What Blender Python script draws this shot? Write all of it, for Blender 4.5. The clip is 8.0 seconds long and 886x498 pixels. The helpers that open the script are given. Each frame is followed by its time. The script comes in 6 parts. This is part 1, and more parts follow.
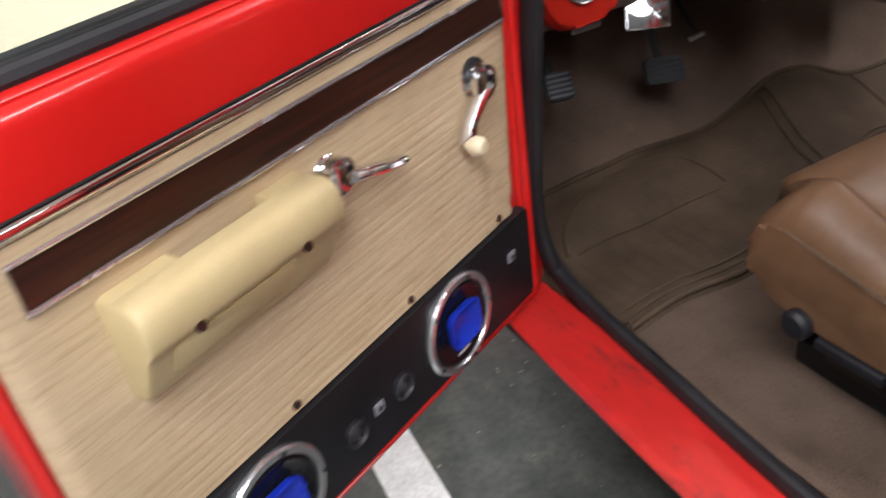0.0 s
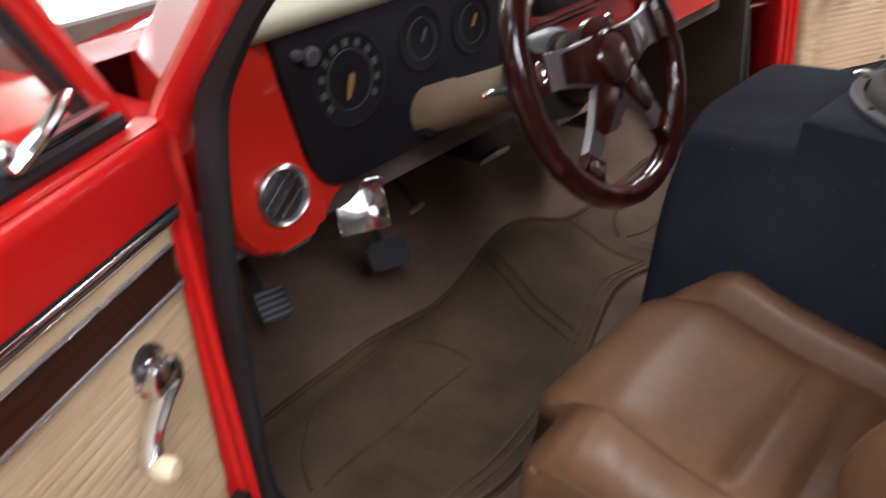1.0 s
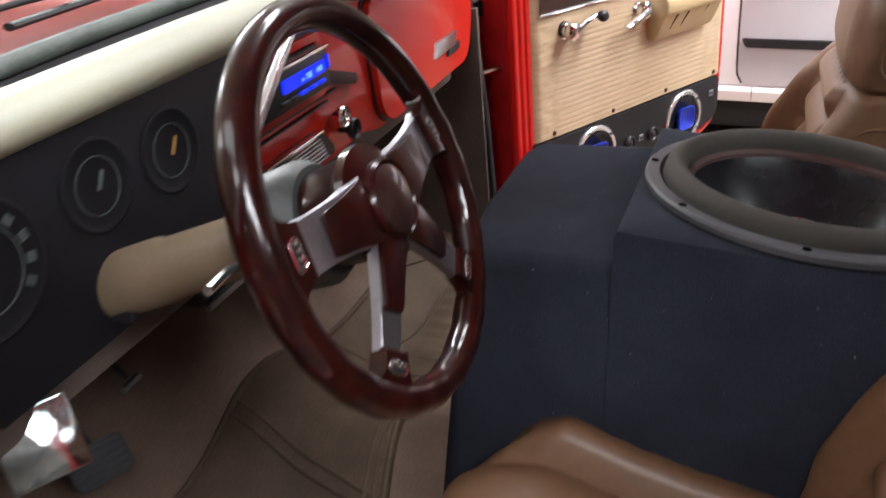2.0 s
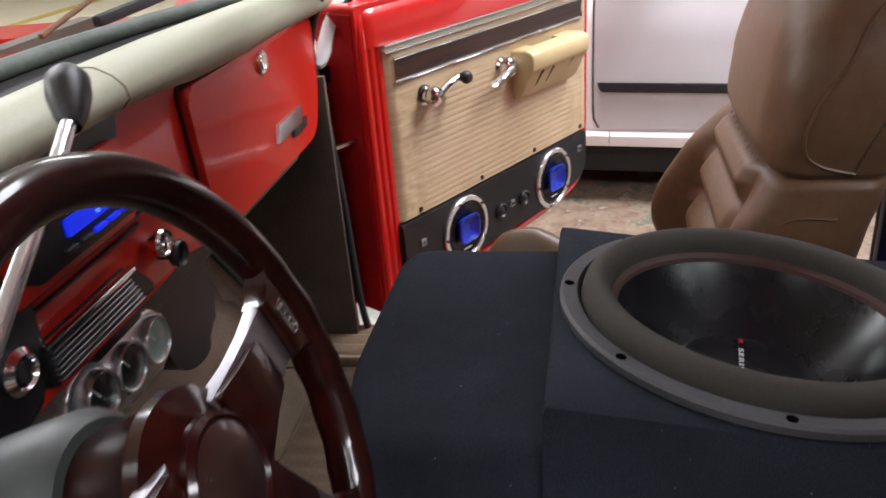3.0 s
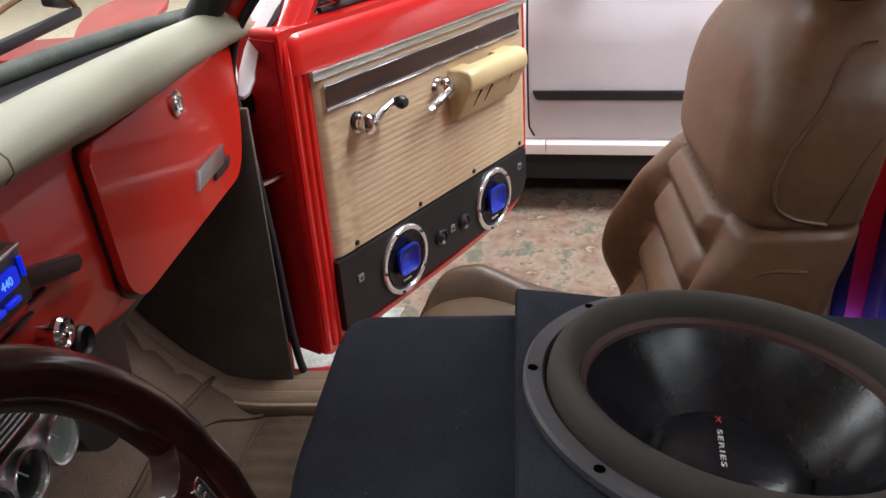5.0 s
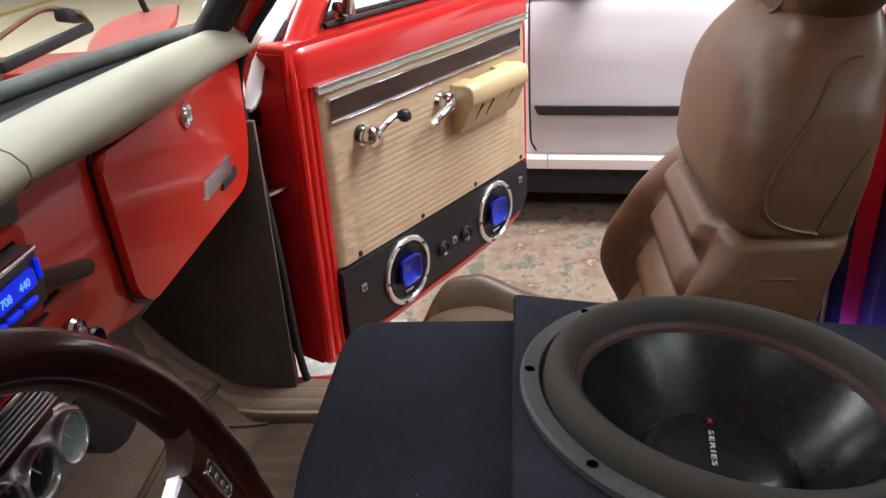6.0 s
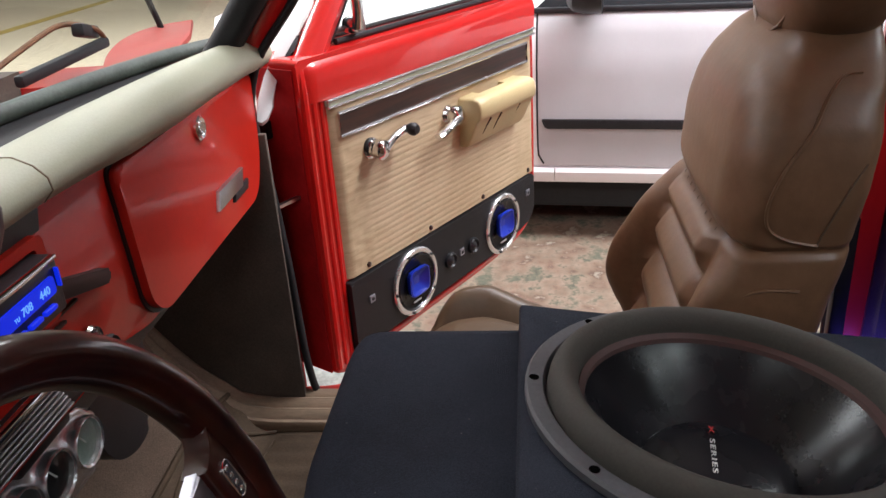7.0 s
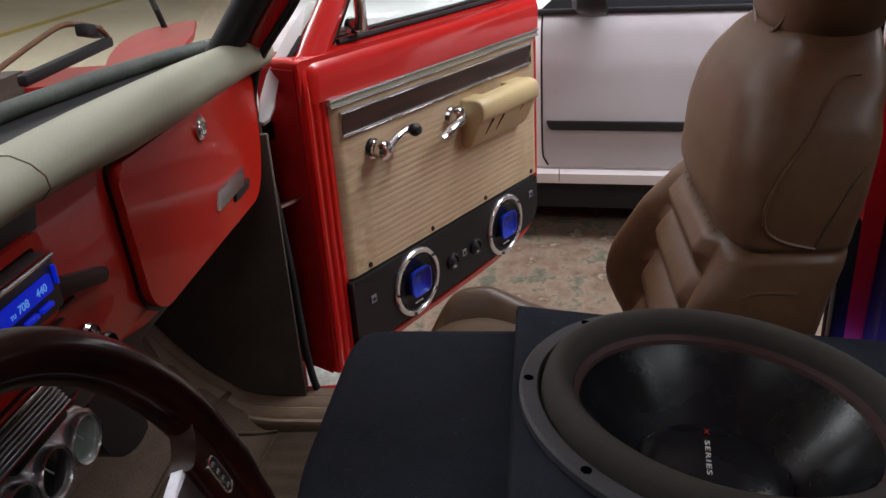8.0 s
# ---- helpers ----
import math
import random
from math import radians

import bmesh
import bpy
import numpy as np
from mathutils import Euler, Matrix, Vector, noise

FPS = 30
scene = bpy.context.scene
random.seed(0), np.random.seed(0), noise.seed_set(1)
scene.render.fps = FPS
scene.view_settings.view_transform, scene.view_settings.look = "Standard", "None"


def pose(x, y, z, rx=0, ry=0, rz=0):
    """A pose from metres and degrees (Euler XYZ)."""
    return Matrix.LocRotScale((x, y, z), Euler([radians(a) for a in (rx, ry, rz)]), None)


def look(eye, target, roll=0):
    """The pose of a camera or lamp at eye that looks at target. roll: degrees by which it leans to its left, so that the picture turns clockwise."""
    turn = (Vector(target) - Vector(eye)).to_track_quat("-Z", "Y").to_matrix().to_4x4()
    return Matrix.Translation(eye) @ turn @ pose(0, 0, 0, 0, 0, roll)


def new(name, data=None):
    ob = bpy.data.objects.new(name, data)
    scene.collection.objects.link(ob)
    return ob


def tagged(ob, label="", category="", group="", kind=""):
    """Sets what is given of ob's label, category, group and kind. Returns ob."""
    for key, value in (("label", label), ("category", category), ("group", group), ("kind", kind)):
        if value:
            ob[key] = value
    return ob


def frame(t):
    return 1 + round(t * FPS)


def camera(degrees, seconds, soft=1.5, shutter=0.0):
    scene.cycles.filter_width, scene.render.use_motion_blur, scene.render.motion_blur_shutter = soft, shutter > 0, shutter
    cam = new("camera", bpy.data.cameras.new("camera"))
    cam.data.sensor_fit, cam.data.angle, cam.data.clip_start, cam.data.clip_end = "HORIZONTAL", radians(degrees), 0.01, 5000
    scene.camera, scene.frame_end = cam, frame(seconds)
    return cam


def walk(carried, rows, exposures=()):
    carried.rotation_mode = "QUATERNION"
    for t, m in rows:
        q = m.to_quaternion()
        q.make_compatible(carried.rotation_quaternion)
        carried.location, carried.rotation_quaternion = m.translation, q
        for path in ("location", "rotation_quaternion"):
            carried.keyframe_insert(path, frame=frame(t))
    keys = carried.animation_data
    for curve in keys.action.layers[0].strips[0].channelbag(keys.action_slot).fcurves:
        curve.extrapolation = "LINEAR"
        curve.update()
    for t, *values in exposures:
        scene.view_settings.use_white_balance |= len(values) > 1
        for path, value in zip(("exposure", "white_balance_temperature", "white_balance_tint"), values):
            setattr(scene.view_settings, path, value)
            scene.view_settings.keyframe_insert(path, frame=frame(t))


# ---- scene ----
cam = camera(56.2, 8.0, soft=1.5, shutter=0.4)
PATH = [
    (0, (-1.46, -0.408, 1.257), (-0.754, 1.126, 0.186), -8.9),
    (0.3, (-1.4, -0.339, 1.266), (-0.517, 1.128, 0.233), -7.9),
    (0.5, (-1.351, -0.28, 1.287), (-0.345, 1.141, 0.303), -6.7),
    (0.8, (-1.28, -0.205, 1.299), (-0.111, 1.104, 0.34), -6.5),
    (1, (-1.236, -0.168, 1.315), (0.038, 1.046, 0.366), -6.0),
    (1.2, (-1.198, -0.113, 1.326), (0.204, 1.008, 0.443), -5.8),
    (1.5, (-1.119, -0.043, 1.332), (0.414, 0.904, 0.464), -8.3),
    (1.8, (-1.021, 0.028, 1.313), (0.59, 0.781, 0.398), -5.8),
    (2, (-0.949, 0.057, 1.298), (0.698, 0.745, 0.396), -5.5),
    (2.2, (-0.883, 0.074, 1.298), (0.798, 0.718, 0.426), -5.5),
    (3.3, (-0.612, 0.188, 1.315), (1.162, 0.444, 0.427), -4.1),
    (3.5, (-0.575, 0.2, 1.333), (1.195, 0.418, 0.428), -3.8),
    (4, (-0.534, 0.206, 1.339), (1.226, 0.413, 0.411), -4.0),
    (4.5, (-0.531, 0.195, 1.341), (1.237, 0.398, 0.43), -4.2),
    (5, (-0.545, 0.19, 1.34), (1.233, 0.381, 0.444), -4.0),
    (6.5, (-0.588, 0.182, 1.347), (1.213, 0.391, 0.503), -3.9),
    (7, (-0.596, 0.181, 1.351), (1.21, 0.398, 0.518), -3.9),
    (7.5, (-0.595, 0.179, 1.353), (1.21, 0.405, 0.52), -4.0),
    (8, (-0.597, 0.169, 1.35), (1.208, 0.403, 0.521), -3.8),
]
walk(cam, [(t, look(eye, target, roll)) for t, eye, target, roll in PATH],
     exposures=[(0, 0.06), (0.5, 0.05), (1.0, 0.10), (1.5, 0.22), (1.9, 0.25), (3.4, -0.30), (5.0, -0.36), (6.5, -0.16), (7.5, -0.40), (7.85, -0.36), (8.0, -1.2)])

# ---- light ----
world = bpy.data.worlds.new("world")
world.use_nodes = True
world.node_tree.nodes["Background"].inputs["Color"].default_value = (0.75, 0.8, 0.9, 1)
world.node_tree.nodes["Background"].inputs["Strength"].default_value = 0.05
scene.world = world


def tube_lamp(x, y, z, length, power, along_y=True):
    data = bpy.data.lights.new("fluorescent_lamp", "AREA")
    data.shape, data.size, data.size_y = "RECTANGLE", 0.75, length
    data.energy, data.color = power, (0.97, 0.975, 1.03)
    ob = new("fluorescent_lamp", data)
    ob.matrix_world = pose(x, y, z, 0, 0, 0 if along_y else 90)
    return ob


LAMPS = [(-1.7, 1.7, 28), (-2.3, -2.2, 195), (-2.7, -0.3, 62), (-1.5, 6.6, 130), (1.45, -2.0, 205), (1.75, -0.3, 140), (2.7, 4.0, 290), (3.0, 9.5, 600), (6.0, 3.0, 150), (-6.0, 2.0, 60), (-1.4, -4.6, 130)]
for lx, ly, watts in LAMPS:
    tube_lamp(lx, ly, 3.3, 2.4, watts)
blue_led = bpy.data.lights.new("blue_led", "POINT")
blue_led.energy, blue_led.color, blue_led.shadow_soft_size = 1.6, (0.12, 0.1, 1.0), 0.02
new("blue_led", blue_led).location = (0.665, -0.375, 0.47)


# ---- helpers ----
ROOTINV = {}


def thing(name, m, label="", category="", group="", kind=""):
    ob = new(name)
    ob.empty_display_size = 0.1
    ob.matrix_basis = m
    ROOTINV[ob.name] = m.inverted()
    return tagged(ob, label, category, group, kind)


def top_of(ob):
    while ob.parent:
        ob = ob.parent
    return ob


def finish(name, bm, material, angle=38):
    bmesh.ops.recalc_face_normals(bm, faces=bm.faces)
    me = bpy.data.meshes.new(name)
    bm.to_mesh(me)
    bm.free()
    me.materials.append(material)
    me.shade_smooth()
    me.set_sharp_from_angle(angle=radians(angle))
    return me


def part(name, bm, material, parent, label="", world=True, angle=38):
    if world:
        bm.transform(ROOTINV[top_of(parent).name])
    ob = new(name, finish(name, bm, material, angle))
    ob.parent = parent
    return tagged(ob, label)


def solo(name, bm, material, label="", category="", kind="", group="", angle=38):
    return tagged(new(name, finish(name, bm, material, angle)), label, category, group, kind)


def box(bm, lo, hi, bevel=0.0, m=None, seg=2):
    lo, hi = Vector(lo), Vector(hi)
    t = Matrix.Translation((lo + hi) / 2) @ Matrix.Diagonal((*(hi - lo), 1))
    geo = bmesh.ops.create_cube(bm, size=1, matrix=(m @ t) if m else t)
    if bevel:
        edges = {e for v in geo["verts"] for e in v.link_edges}
        bmesh.ops.bevel(bm, geom=list(edges), offset=bevel, segments=seg, profile=0.5, affect="EDGES")
    return bm


def rounded(points, r, n=5):
    """A polygon with rounded corners; r: one radius or one for each corner."""
    out, k = [], len(points)
    for i in range(k):
        p, a, b = Vector(points[i]), Vector(points[i - 1]), Vector(points[(i + 1) % k])
        rr = r[i] if isinstance(r, (list, tuple)) else r
        rr = min(rr, (a - p).length * 0.48, (b - p).length * 0.48)
        s, e = p + (a - p).normalized() * rr, p + (b - p).normalized() * rr
        for j in range(n + 1):
            f = j / n
            out.append(tuple(s * (1 - f) ** 2 + p * 2 * f * (1 - f) + e * f * f))
    return out


def prism(bm, poly, place, d0, d1, bevel=0.0, seg=2):
    """The polygon (a, b) drawn out from depth d0 to d1 by place(a, b, d), bevelled at d1."""
    lo = [bm.verts.new(place(a, b, d0)) for a, b in poly]
    hi = [bm.verts.new(place(a, b, d1)) for a, b in poly]
    n = len(poly)
    bm.faces.new(lo[::-1])
    top = bm.faces.new(hi)
    for i in range(n):
        bm.faces.new((lo[i], lo[(i + 1) % n], hi[(i + 1) % n], hi[i]))
    if bevel:
        bmesh.ops.bevel(bm, geom=list(top.edges), offset=bevel, segments=seg, profile=0.5, affect="EDGES")
    return bm


def ringed(bm, rings, closed=True, cap=True, loop=False):
    """Skin over rings of equal length."""
    vs = [[bm.verts.new(p) for p in ring] for ring in rings]
    n = len(vs[0])
    pairs = list(zip(vs, vs[1:])) + ([(vs[-1], vs[0])] if loop else [])
    for a, b in pairs:
        for i in range(n if closed else n - 1):
            j = (i + 1) % n
            bm.faces.new((a[i], a[j], b[j], b[i]))
    if cap and closed and not loop:
        bm.faces.new(vs[0][::-1])
        bm.faces.new(vs[-1])
    return bm


def tube(bm, pts, radius, seg=10, loop=False, squash=1.0, up=(0, 0, 1)):
    """A pipe along points; radius: a number or a function of 0..1."""
    pts = [Vector(p) for p in pts]
    n, rings = len(pts), []
    side = None
    for i, p in enumerate(pts):
        a = pts[i - 1] if (i or loop) else p
        b = pts[(i + 1) % n] if (i < n - 1 or loop) else p
        d = (b - a).normalized()
        if side is None:
            side = d.cross(Vector(up))
            if side.length < 1e-3:
                side = d.cross(Vector((1, 0, 0)))
        side = (side - d * side.dot(d)).normalized()
        other = d.cross(side)
        r = radius(i / max(1, n - 1)) if callable(radius) else radius
        rings.append([p + side * (r * math.cos(2 * math.pi * k / seg)) + other * (r * squash * math.sin(2 * math.pi * k / seg)) for k in range(seg)])
    return ringed(bm, rings, loop=loop)


def smooth(points, n=6, loop=False):
    """A Catmull-Rom curve through points."""
    p = [Vector(q) for q in points]
    out, k = [], len(p)
    for i in range(k if loop else k - 1):
        a, b, c, d = (p[(i - 1) % k] if (loop or i) else p[0]), p[i], p[(i + 1) % k], (p[(i + 2) % k] if (loop or i < k - 2) else p[-1])
        for j in range(n):
            f = j / n
            out.append(0.5 * (2 * b + (c - a) * f + (2 * a - 5 * b + 4 * c - d) * f * f + (3 * b - a - 3 * c + d) * f ** 3))
    if not loop:
        out.append(p[-1])
    return out


def lathe(bm, profile, m, seg=28):
    """Turns (r, h) round the z axis of m. Ends at r = 0 are closed."""
    rings = []
    for r, h in profile:
        rings.append([m @ Vector((max(r, 1e-5) * math.cos(2 * math.pi * k / seg), max(r, 1e-5) * math.sin(2 * math.pi * k / seg), h)) for k in range(seg)])
    ringed(bm, rings, cap=False)
    bmesh.ops.remove_doubles(bm, verts=bm.verts, dist=4e-5)
    return bm


def facing(o, n):
    """A pose at o whose z axis points along n."""
    return Matrix.Translation(o) @ Vector(n).to_track_quat("Z", "Y").to_matrix().to_4x4()


def sheet(bm, nu, nv, fn):
    vs = [[bm.verts.new(fn(i / nu, j / nv)) for i in range(nu + 1)] for j in range(nv + 1)]
    for a, b in zip(vs, vs[1:]):
        for i in range(nu):
            bm.faces.new((a[i], a[i + 1], b[i + 1], b[i]))
    return bm


def B():
    return bmesh.new()


# ---- materials ----
def shader(name):
    m = bpy.data.materials.new(name)
    m.use_nodes = True
    nt = m.node_tree
    return m, nt, nt.nodes["Principled BSDF"]


def noise_node(nt, scale, detail=4, stretch=(1, 1, 1), rough=0.55):
    co, mp, no = nt.nodes.new("ShaderNodeTexCoord"), nt.nodes.new("ShaderNodeMapping"), nt.nodes.new("ShaderNodeTexNoise")
    mp.inputs["Scale"].default_value = stretch
    no.inputs["Scale"].default_value, no.inputs["Detail"].default_value, no.inputs["Roughness"].default_value = scale, detail, rough
    nt.links.new(co.outputs["Object"], mp.inputs["Vector"])
    nt.links.new(mp.outputs["Vector"], no.inputs["Vector"])
    return no


def ramp(nt, source, stops):
    r = nt.nodes.new("ShaderNodeValToRGB")
    while len(r.color_ramp.elements) < len(stops):
        r.color_ramp.elements.new(0.5)
    for e, (at, c) in zip(r.color_ramp.elements, stops):
        e.position, e.color = at, (*c, 1)
    nt.links.new(source, r.inputs["Fac"])
    return r.outputs["Color"]


def mix(nt, a, b, fac, kind="MIX"):
    n = nt.nodes.new("ShaderNodeMix")
    n.data_type, n.blend_type = "RGBA", kind
    for value, key in ((fac, 0), (a, 6), (b, 7)):
        if isinstance(value, (int, float)):
            n.inputs[key].default_value = value
        elif isinstance(value, tuple):
            n.inputs[key].default_value = (*value, 1)
        else:
            nt.links.new(value, n.inputs[key])
    return n.outputs[2]


def bump(nt, source, strength, dist=0.001, normal=None):
    b = nt.nodes.new("ShaderNodeBump")
    b.inputs["Strength"].default_value, b.inputs["Distance"].default_value = strength, dist
    nt.links.new(source, b.inputs["Height"])
    if normal:
        nt.links.new(normal, b.inputs["Normal"])
    return b.outputs["Normal"]


def tint(c, k):
    return tuple(min(1.0, v * k) for v in c)


def surface(name, color, rough=0.5, metal=0.0, big=6.0, fine=180.0, var=0.18, grain=0.15, relief=0.0, coat=0.0, stretch=(1, 1, 1), rough_var=0.12, dist=0.001, spec=0.5):
    """A surface of one colour with stains at a large scale and grain at a fine one."""
    m, nt, p = shader(name)
    large, small = noise_node(nt, big, 5, stretch), noise_node(nt, fine, 3, stretch)
    base = ramp(nt, large.outputs["Fac"], [(0.3, tint(color, 1 - var)), (0.7, tint(color, 1 + var))])
    speck = ramp(nt, small.outputs["Fac"], [(0.3, (1 - grain,) * 3), (0.7, (1.0,) * 3)])
    nt.links.new(mix(nt, base, speck, 1.0, "MULTIPLY"), p.inputs["Base Color"])
    rr = nt.nodes.new("ShaderNodeMapRange")
    rr.inputs["To Min"].default_value, rr.inputs["To Max"].default_value = max(0.02, rough - rough_var), min(1, rough + rough_var)
    nt.links.new(large.outputs["Fac"], rr.inputs["Value"])
    nt.links.new(rr.outputs["Result"], p.inputs["Roughness"])
    p.inputs["Metallic"].default_value = metal
    p.inputs["Coat Weight"].default_value = coat
    p.inputs["Coat Roughness"].default_value = 0.06
    p.inputs["Specular IOR Level"].default_value = spec
    if relief:
        nt.links.new(bump(nt, small.outputs["Fac"], relief, dist), p.inputs["Normal"])
    return m


RED = surface("red_paint", (0.62, 0.012, 0.010), 0.30, big=3, fine=60, var=0.06, grain=0.05, coat=1.0, rough_var=0.05)
RED_DASH = surface("red_dash_paint", (0.50, 0.020, 0.011), 0.34, big=4, fine=90, var=0.08, grain=0.06, coat=0.32, rough_var=0.06, spec=0.12)
CHROME = surface("chrome", (0.82, 0.82, 0.84), 0.10, 1.0, big=20, fine=200, var=0.08, grain=0.05, rough_var=0.05)
SATIN = surface("satin_silver", (0.72, 0.72, 0.74), 0.26, 0.9, big=12, fine=260, var=0.04, grain=0.05, rough_var=0.05)
SILL_RED = surface("scuffed_red_paint", (0.54, 0.020, 0.017), 0.40, big=16, fine=70, var=0.14, grain=0.16, coat=0.4, rough_var=0.16, stretch=(1, 0.35, 1))


def scuff(m, tone):
    """Lay rubbed black marks, drawn out along the sill, over a paint."""
    nt = m.node_tree
    p = next(n for n in nt.nodes if n.type == "BSDF_PRINCIPLED")
    under = p.inputs["Base Color"].links[0].from_socket
    blot, rub = noise_node(nt, 9, 6, (1.2, 0.45, 1), 0.7), noise_node(nt, 70, 4, (1, 0.3, 1))
    spread = mix(nt, ramp(nt, blot.outputs["Fac"], [(0.55, (0, 0, 0)), (0.68, (0.9, 0.9, 0.9))]), ramp(nt, rub.outputs["Fac"], [(0.35, (0.2, 0.2, 0.2)), (0.6, (1, 1, 1))]), 1.0, "MULTIPLY")
    nt.links.new(mix(nt, under, tone, spread), p.inputs["Base Color"])


scuff(SILL_RED, (0.075, 0.020, 0.018))
SPOKE = surface("spoke_metal", (0.38, 0.37, 0.40), 0.46, 1.0, big=18, fine=240, var=0.2, grain=0.15, rough_var=0.1)
STEEL = surface("brushed_steel", (0.55, 0.55, 0.56), 0.32, 1.0, big=15, fine=260, var=0.12, grain=0.15)
# Mottled tone stands in for dark and white reflections on the pedal plate.
MOTTLED_CHROME = surface("mottled_chrome", (0.55, 0.56, 0.57), 0.14, 1.0, big=30, fine=12, var=0.3, grain=0.1, relief=0.5, rough_var=0.06, dist=0.010)
RUBBER = surface("black_rubber", (0.016, 0.016, 0.018), 0.6, big=12, fine=240, var=0.3, grain=0.3, relief=0.2, spec=0.3)
BLACK = surface("black_plastic", (0.014, 0.014, 0.017), 0.42, big=10, fine=300, var=0.25, grain=0.25, relief=0.25)
BOARD = surface("black_vinyl_board", (0.011, 0.011, 0.013), 0.5, big=8, fine=420, var=0.3, grain=0.35, relief=0.5, spec=0.35)
# Matt red with a darkened colour that stands for shade on the jambs.
JAMB = surface("shaded_red_jamb_paint", (0.40, 0.014, 0.016), 0.65, big=7, fine=90, var=0.25, grain=0.2, rough_var=0.12, spec=0.15)
CARPET = surface("brown_carpet", (0.158, 0.110, 0.082), 0.95, big=5, fine=520, var=0.3, grain=0.5, relief=0.8, dist=0.003, spec=0.1)
MAT = surface("brown_rubber_mat", (0.068, 0.045, 0.028), 0.75, big=7, fine=300, var=0.40, grain=0.35, relief=0.4, spec=0.2)
MAT_EDGE = surface("worn_mat_edge", (0.080, 0.054, 0.034), 0.7, big=12, fine=260, var=0.3, grain=0.3, relief=0.3, spec=0.2)
PAD = surface("cream_vinyl", (0.425, 0.44, 0.325), 0.46, big=6, fine=420, var=0.07, grain=0.10, relief=0.25)
ARMREST = surface("yellowed_cream_plastic", (0.56, 0.445, 0.235), 0.42, big=9, fine=380, var=0.08, grain=0.08, relief=0.15)
SILVER = surface("silver_car_paint", (0.88, 0.85, 0.87), 0.34, 0.1, big=3, fine=700, var=0.04, grain=0.10, coat=0.8)
WHITE = surface("white_car_paint", (0.75, 0.76, 0.76), 0.4, big=3, fine=300, var=0.06, grain=0.05, coat=0.6)
WALL = surface("painted_wall", (0.62, 0.60, 0.55), 0.85, big=1.2, fine=30, var=0.12, grain=0.12, relief=0.2)
CEILING = surface("grey_ceiling", (0.55, 0.55, 0.54), 0.9, big=1.5, fine=40, var=0.12, grain=0.15)
GAUGE_BLACK = surface("gauge_panel_black", (0.011, 0.011, 0.014), 0.55, big=10, fine=300, var=0.25, grain=0.25, relief=0.2, spec=0.2)
SILL_TRIM = surface("brown_ribbed_trim", (0.23, 0.16, 0.105), 0.6, big=9, fine=240, var=0.25, grain=0.25, relief=0.2, stretch=(1, 0.2, 1))
CONE = surface("subwoofer_cone", (0.009, 0.009, 0.011), 0.27, big=14, fine=380, var=0.4, grain=0.3, relief=0.10, rough_var=0.09, spec=0.22)
SURROUND = surface("rubber_surround", (0.036, 0.033, 0.027), 0.8, big=9, fine=320, var=0.2, grain=0.2, relief=0.2)
FRAME_GREY = surface("grey_gasket", (0.062, 0.064, 0.072), 0.6, big=10, fine=240, var=0.2, grain=0.2, relief=0.15)
MAHOGANY_DARK = surface("dark_plastic_wood", (0.030, 0.012, 0.010), 0.3, big=14, fine=200, var=0.4, grain=0.2, coat=0.5)
BEIGE = surface("beige_column_paint", (0.18, 0.135, 0.085), 0.5, big=9, fine=260, var=0.12, grain=0.12, relief=0.1)
KICK = surface("black_kick_board", (0.110, 0.085, 0.068), 0.85, big=6, fine=300, var=0.3, grain=0.3, relief=0.3)
WHITE_LINE = surface("white_floor_paint", (0.74, 0.74, 0.72), 0.7, big=18, fine=120, var=0.12, grain=0.25)
# Floor patch in a greyer, greener tone than WHITE_LINE.
PALE_PATCH = surface("pale_grey_floor_paint", (0.33, 0.36, 0.33), 0.7, big=16, fine=90, var=0.35, grain=0.3)
YELLOW_LINE = surface("yellow_floor_paint", (0.55, 0.40, 0.10), 0.7, big=8, fine=60, var=0.2, grain=0.3)
BLUE_PLASTIC = surface("blue_plastic", (0.010, 0.030, 0.38), 0.3, big=16, fine=200, var=0.12, grain=0.1)
GREY_MARK = surface("grey_green_marks", (0.080, 0.105, 0.100), 0.6, big=40, fine=300, var=0.3, grain=0.3)
OCHRE = surface("ochre_plastic", (0.36, 0.21, 0.06), 0.5, big=40, fine=300, var=0.3, grain=0.2)
GREY_KNOB = surface("grey_knob", (0.22, 0.22, 0.24), 0.4, big=30, fine=300, var=0.15, grain=0.1)
IVORY = surface("ivory_plastic", (0.72, 0.62, 0.42), 0.35, big=30, fine=300, var=0.1, grain=0.1)
RED_RING = surface("dark_red_stitching", (0.048, 0.019, 0.016), 0.7, big=30, fine=400, var=0.2, grain=0.2)
RED_PRINT = surface("red_print", (0.45, 0.02, 0.02), 0.5, big=40, fine=300, var=0.1, grain=0.1)
WHITE_PRINT = surface("white_print", (0.72, 0.72, 0.70), 0.6, big=40, fine=300, var=0.15, grain=0.25)
TYRE = surface("tyre_rubber", (0.022, 0.022, 0.023), 0.8, big=12, fine=200, var=0.2, grain=0.3, relief=0.3)
HOLE = surface("black_hole", (0.002, 0.002, 0.002), 0.95, big=30, fine=200, var=0.1, grain=0.1, spec=0.0)
DARK = surface("dark_underside", (0.012, 0.012, 0.012), 0.9, big=5, fine=100, var=0.3, grain=0.3)


